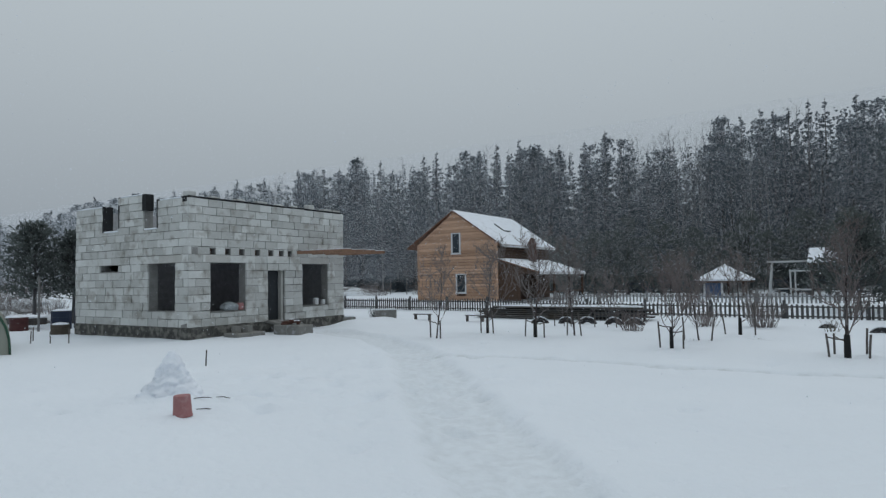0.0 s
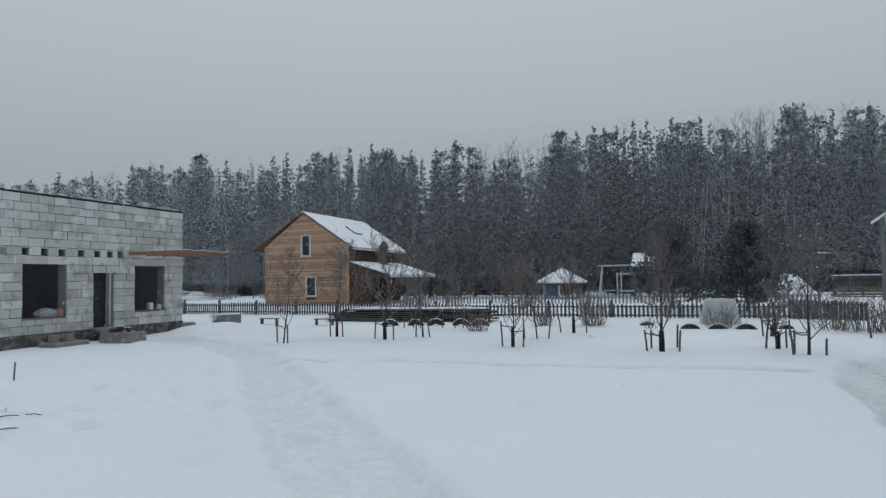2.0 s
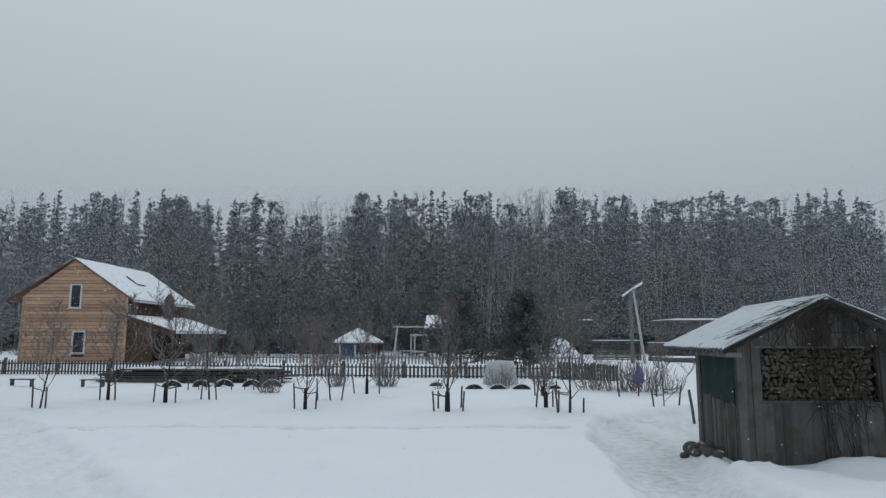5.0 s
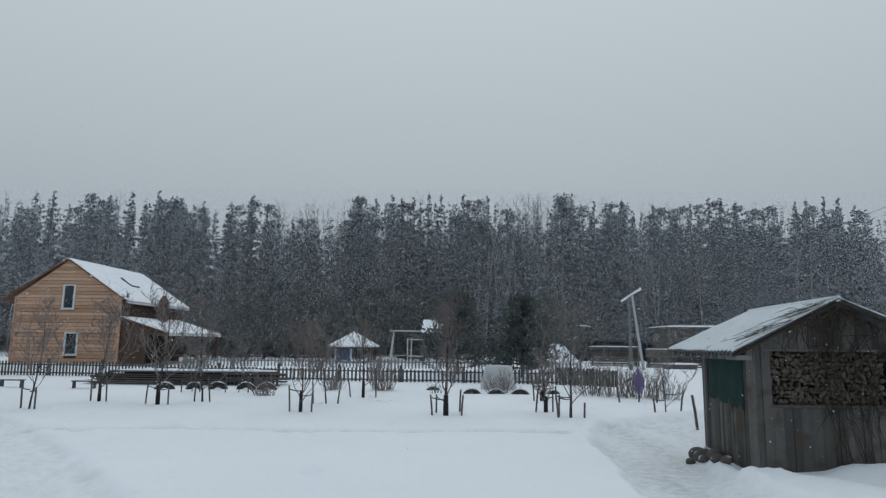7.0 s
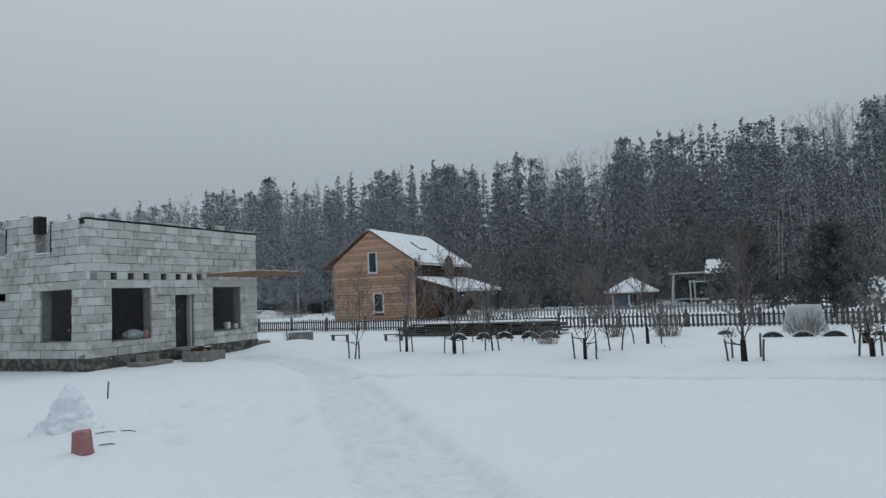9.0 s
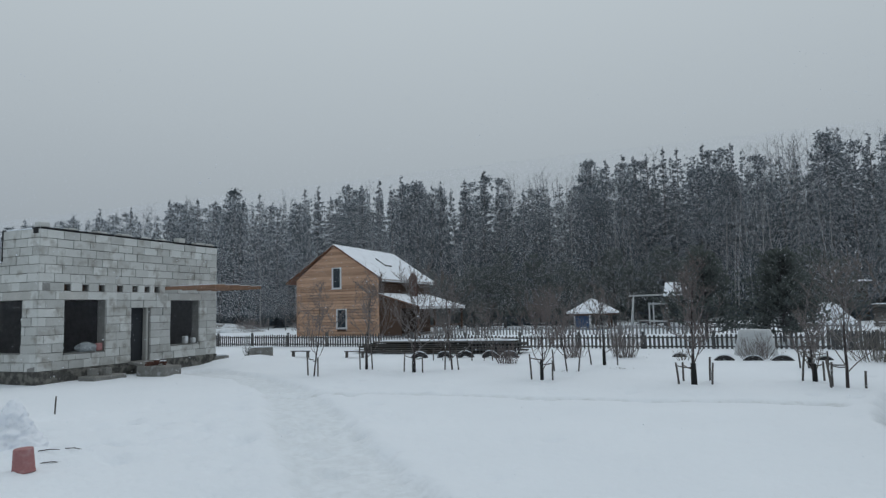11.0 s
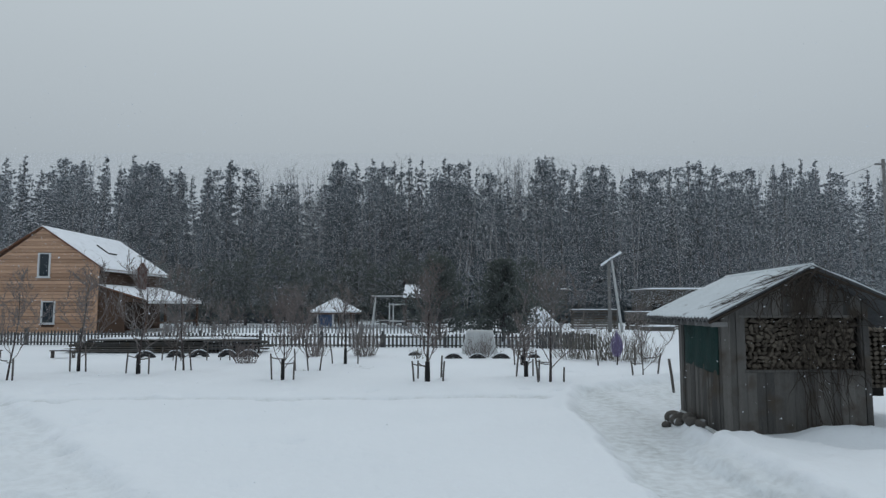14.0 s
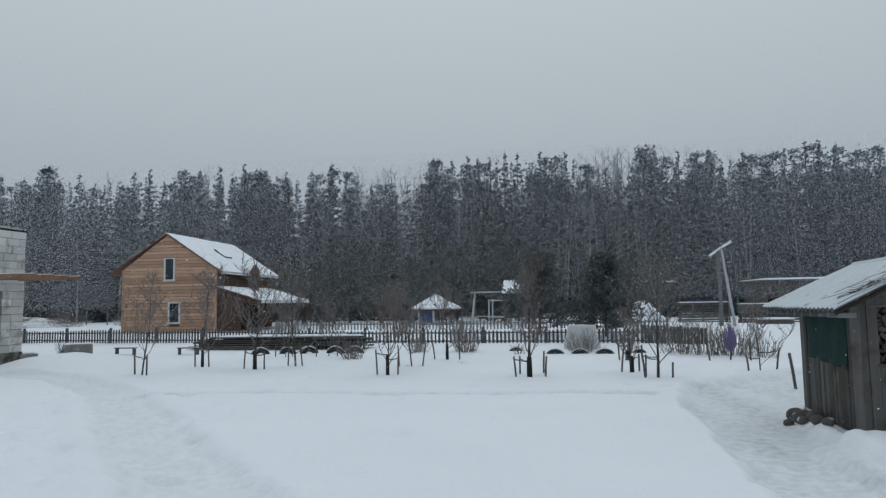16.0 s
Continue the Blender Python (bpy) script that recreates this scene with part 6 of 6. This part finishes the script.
part("crossarm", one_box(fx - 0.5, fx + 0.5, fy - 0.05, fy + 0.05, fz - 0.35, fz - 0.25), M_GREY, far_pole)
cable = [Vector((10.85, 38.1, 4.85)).lerp(Vector((fx, fy, fz - 0.1)), i / 12) - Vector((0, 0, 0.9 * (i / 12) * (1 - i / 12))) for i in range(13)]
tube("cable", cable, [0.010] * 13, M_FELT, far_pole, 4, "black overhead cable")
for x, y, h in ((12.6, 43.0, 3.4), (-21.8, 55.0, 6.0)):
    t = tube("thin_post", [(x, y, -0.2), (x + 0.02, y, h)], [0.05, 0.04], M_GREY)
    tagged(t, "thin grey post standing in the snow", "post", group="thin posts")

# ---- rail fences and low sheds beyond ----
for x0, x1, y, top, n in ((9.6, 12.9, 44.0, 1.75, 9), (12.95, 17.8, 42.5, 1.62, 8)):
    rf = thing("plank_wall", label="weathered wall of horizontal grey planks", category="fence", group="plank walls")
    for i in range(n):
        shared("plank", board_mesh, rf, spot((x0 + x1) / 2, y, 0.2 + (top - 0.2) * (i + 0.5) / n, x1 - x0 + rnd.uniform(-0.1, 0.1), 0.05, (top - 0.2) / n * 0.78, 0, rnd.uniform(-0.4, 0.4), 0))
    for x in (x0 + 0.2, (x0 + x1) / 2, x1 - 0.2):
        part("post", one_box(x - 0.07, x + 0.07, y + 0.03, y + 0.15, -0.1, top + 0.05), M_OLDWOOD, rf)
    slab_on("snow_cap", [(x0, y - 0.05, top), (x1, y - 0.05, top), (x1, y + 0.15, top), (x0, y + 0.15, top)], 0.06, M_SNOW_CAP, rf, "snow along the top", 0.01)
for x0, x1, y0, d, h in ((8.6, 12.3, 57.5, 4.0, 3.3), (17.5, 30.0, 51.5, 4.0, 3.2)):
    lb_ = thing("low_barn", label="long low dark barn with a snow-edged flat roof", category="barn", group="low barns")
    part("wall", one_box(x0, x1, y0, y0 + d, -0.2, h - 0.02), M_OLDWOOD, lb_)
    part("roof", one_box(x0 - 0.3, x1 + 0.3, y0 - 0.4, y0 + d + 0.3, h, h + 0.14, 0.02), M_OLDWOOD, lb_)
    slab_on("roof_snow", [(x0 - 0.25, y0 - 0.38, h + 0.145), (x1 + 0.25, y0 - 0.38, h + 0.145), (x1 + 0.25, y0 + d, h + 0.145), (x0 - 0.25, y0 + d, h + 0.145)], 0.14, M_SNOW_CAP, lb_, "snow on the roof", 0.03)
    for i in range(int((x1 - x0) / 1.5)):
        part("door", one_box(x0 + 0.4 + i * 1.5, x0 + 1.2 + i * 1.5, y0 - 0.04, y0 - 0.003, 0.2, 2.2), M_DARK, lb_)
v, f = [], []
for j in range(15):
    for i in range(25):
        s, t = i / 24, j / 14
        e = smooth_step(0, 0.25, min(t, 1 - t)) * smooth_step(0, 0.18, s) * (1 - 0.85 * smooth_step(0.3, 1.0, s))
        x, y = 6.5 + 2.6 * s, 42.0 + 3.0 * t
        v.append((x, y, gz(x, y) - 0.15 + e * (1.6 + 0.12 * noise.noise(Vector((x, y, 4))))))
for j in range(14):
    for i in range(24):
        a = j * 25 + i
        f.append((a, a + 1, a + 26, a + 25))
tagged(raw("snow_mound", v, f, M_SNOW, smooth=True), "large heap of cleared white snow", "snow heap")
slab_on("box_lid_snow", [(13.4, 40.0, 0.72), (15.4, 40.0, 0.72), (15.4, 40.9, 0.72), (13.4, 40.9, 0.72)], 0.1, M_SNOW_CAP, tagged(part("low_box", one_box(13.45, 15.35, 40.05, 40.85, -0.1, 0.715, 0.02), M_OLDWOOD), "low wooden box with snow on its lid", "box"), "snow on the lid", 0.02)

# ---- yard behind the block house ----
v, f = [], []
edge = Vector((-20.45, 8.95, 0))
left, back = Vector((-0.40, -0.915, 0)), Vector((-0.915, 0.40, 0))
green = thing("greenhouse", label="arched polycarbonate greenhouse with a green edge", category="greenhouse")
for s in (0, 1):
    for i in range(17):
        a = math.pi * i / 16
        p = edge + left * 1.5 * (1 - math.cos(a)) + Vector((0, 0, 1.75 * math.sin(a) ** 0.8)) + back * 4.0 * s
        v.append(p)
for i in range(16):
    f.append((i, i + 1, 18 + i, 17 + i))
f += [tuple(range(17)), tuple(reversed(range(17, 34)))]
raw("skin", v, f, M_POLY, green, "milky sheeting")
tube("arch", [p - back * 0.03 for p in v[:17]], [0.035] * 17, M_GREENPAINT, green, 5, "green edge tube")
for i in (5, 8, 11):
    tube("purlin", [v[i] - back * 0.02, v[i + 17]], [0.025, 0.025], M_GREENPAINT, green, 5)
tube_pole = tube("thin_post", [(-29.8, 14.15, -0.2), (-29.8, 14.15, 2.35)], [0.05, 0.045], M_GREY)
tagged(tube_pole, "thin grey post standing in the snow", "post", group="thin posts")
for x, y, w, h, mat, lab in ((-31.0, 13.9, 0.75, 0.62, M_DKRED, "rusty red metal drum in the snow"), (-30.2, 15.3, 0.85, 0.85, M_DKBLUE, "dark blue plastic tank in the snow"), (-30.4, 16.4, 0.8, 0.95, M_DKBLUE, "dark blue plastic tank in the snow"), (-27.2, 13.75, 0.72, 0.42, M_LOG, "brown round planting tub in the snow")):
    d = thing("drum", pose(x, y, gz(x, y) - 0.03), label=lab, category="drum", group="drums behind the block house")
    v, f = [], []
    prof = [(0.0, 0.0), (0.48, 0.0), (0.5, 0.05), (0.48, 0.33), (0.5, 0.35), (0.48, 0.37), (0.48, 0.64), (0.5, 0.66), (0.48, 0.68), (0.49, 0.98), (0.46, 1.0), (0.0, 0.97)]
    for rr, z in prof:
        for j in range(18):
            a = 2 * math.pi * j / 18
            v.append((rr * w * math.cos(a), rr * w * math.sin(a), z * h))
    for i in range(len(prof) - 1):
        for j in range(18):
            f.append((i * 18 + j, i * 18 + (j + 1) % 18, (i + 1) * 18 + (j + 1) % 18, (i + 1) * 18 + j))
    raw("shell", v, f, mat, d, smooth=False)
    bm = bmesh.new()
    bmesh.ops.create_icosphere(bm, subdivisions=2, radius=1)
    for q in bm.verts:
        q.co = Vector((q.co.x * w * 0.45, q.co.y * w * 0.45, h + max(q.co.z, -0.1) * 0.09))
    part("snow_cap", bm, M_SNOW_CAP, d, "snow on top")
for x, y, h in ((-25.2, 10.6, 0.45), (-24.6, 11.5, 0.5), (-23.0, 11.3, 0.4), (-22.4, 11.6, 0.5), (-23.7, 11.0, 0.42)):
    stake(x, y, h, rnd.uniform(-0.05, 0.05), 0, 0.02)
low_pal = part("pallet", one_box(-33.0, -31.2, 14.2, 15.2, 0.2, 0.5, 0.03), M_OLDWOOD)
tagged(low_pal, "grey pallet stack under snow", "pallet")
slab_on("snow_cap", [(-33.0, 14.2, 0.505), (-31.2, 14.2, 0.505), (-31.2, 15.2, 0.505), (-33.0, 15.2, 0.505)], 0.12, M_SNOW_CAP, low_pal, "snow on the pallets", 0.02)

# far posts and debris between the houses
for k in range(14):
    x, y = -46 + k * 2.6 + rnd.uniform(-0.5, 0.5), 57 + rnd.uniform(-2, 2)
    t = tube("field_post", [(x, y, -0.1), (x, y, gz(x, y) + rnd.uniform(1.0, 1.7))], [0.06, 0.05], M_GREY)
    tagged(t, "grey post of a field fence", "post", group="field posts")
heaps = ((-39.5, 16.4, 2.4, 0.5), (-44.5, 20.0, 3.2, 0.8), (-37.0, 17.2, 1.6, 0.4), (-44, 52, 3.0, 0.6), (-38, 60, 4.0, 0.8), (-50, 58, 4.5, 0.8), (-33, 63, 4.0, 0.8))
for x, y, w, h in heaps:
    bm = bmesh.new()
    bmesh.ops.create_icosphere(bm, subdivisions=4, radius=1)
    for q in bm.verts:
        n = 1 + 0.3 * noise.noise(q.co * 1.7 + Vector((x, y, 0)))
        q.co = Vector((q.co.x * w * n, q.co.y * w * 0.6 * n, max(q.co.z, -0.2) * h * n))
    ob = part("earth_mound", bm, M_EARTH)
    ob.matrix_basis = pose(x, y, gz(x, y))
    tagged(ob, "low mound of earth patched with snow", "mound", group="earth mounds")


# ---- the snowfall: flakes hanging in the air; far ones added oversized and dense as haze ----
M_FLAKE = material("snowflake", SNOW, 0.9, vary=0.03, bump=0.0)
flake_rng = np.random.default_rng(5)


def flakes(count, r0, r1, size, top):
    """Three-cornered flakes of the given size, evenly strewn through the fan of air before the camera."""
    r = np.sqrt(flake_rng.uniform(r0 * r0, r1 * r1, count))
    a = np.radians(flake_rng.uniform(-42, 74, count))
    z = flake_rng.uniform(0.15, 1, count) * (1.6 + top * r * (np.cos(a) if r0 > 40 else 1))
    c = np.stack([-np.sin(a) * r, np.cos(a) * r, z], 1)
    s = size * flake_rng.uniform(0.5, 1.4, (count, 1))
    u = flake_rng.normal(size=(count, 3))
    u /= np.linalg.norm(u, axis=1, keepdims=True)
    w = np.cross(u, flake_rng.normal(size=(count, 3)))
    w /= np.linalg.norm(w, axis=1, keepdims=True)
    return np.stack([c + u * s, c - u * s * 0.5 + w * s * 0.87, c - u * s * 0.5 - w * s * 0.87], 1).reshape(-1, 3)


# from 44 m on, oversized flakes stand in for haze before the wood
air = np.concatenate([flakes(24000, 5.0, 34.0, 0.007, 0.42), flakes(9000, 10.0, 30.0, 0.0105, 0.42), flakes(14000, 26.0, 46.0, 0.014, 0.34), flakes(800000, 44.0, 64.0, 0.0182, 0.25), flakes(70000, 66.0, 80.0, 0.024, 0.22), flakes(90000, 80.0, 150.0, 0.045, 0.205)])
centre = air.reshape(-1, 3, 3).mean(1)
indoors = (centre[:, 0] > BX - LEN_L) & (centre[:, 0] < BX) & (centre[:, 1] > BY) & (centre[:, 1] < BY + LEN_F) & (centre[:, 2] < 5)
indoors |= (centre[:, 0] > SX) & (centre[:, 0] < SX + SW) & (centre[:, 1] > SY) & (centre[:, 1] < SY + SD) & (centre[:, 2] < 2.7)
air = air.reshape(-1, 9)[~indoors].reshape(-1, 3)
air_mesh = bpy.data.meshes.new("falling_snow")
count = len(air) // 3
air_mesh.vertices.add(3 * count)
air_mesh.vertices.foreach_set("co", air.ravel())
air_mesh.loops.add(3 * count)
air_mesh.loops.foreach_set("vertex_index", np.arange(3 * count))
air_mesh.polygons.add(count)
air_mesh.polygons.foreach_set("loop_start", np.arange(count) * 3)
air_mesh.update()
air_mesh.materials.append(M_FLAKE)
tagged(new("falling_snow", air_mesh), "white snowflakes in the air, far ones oversized to make haze", "snowfall", kind="stuff")
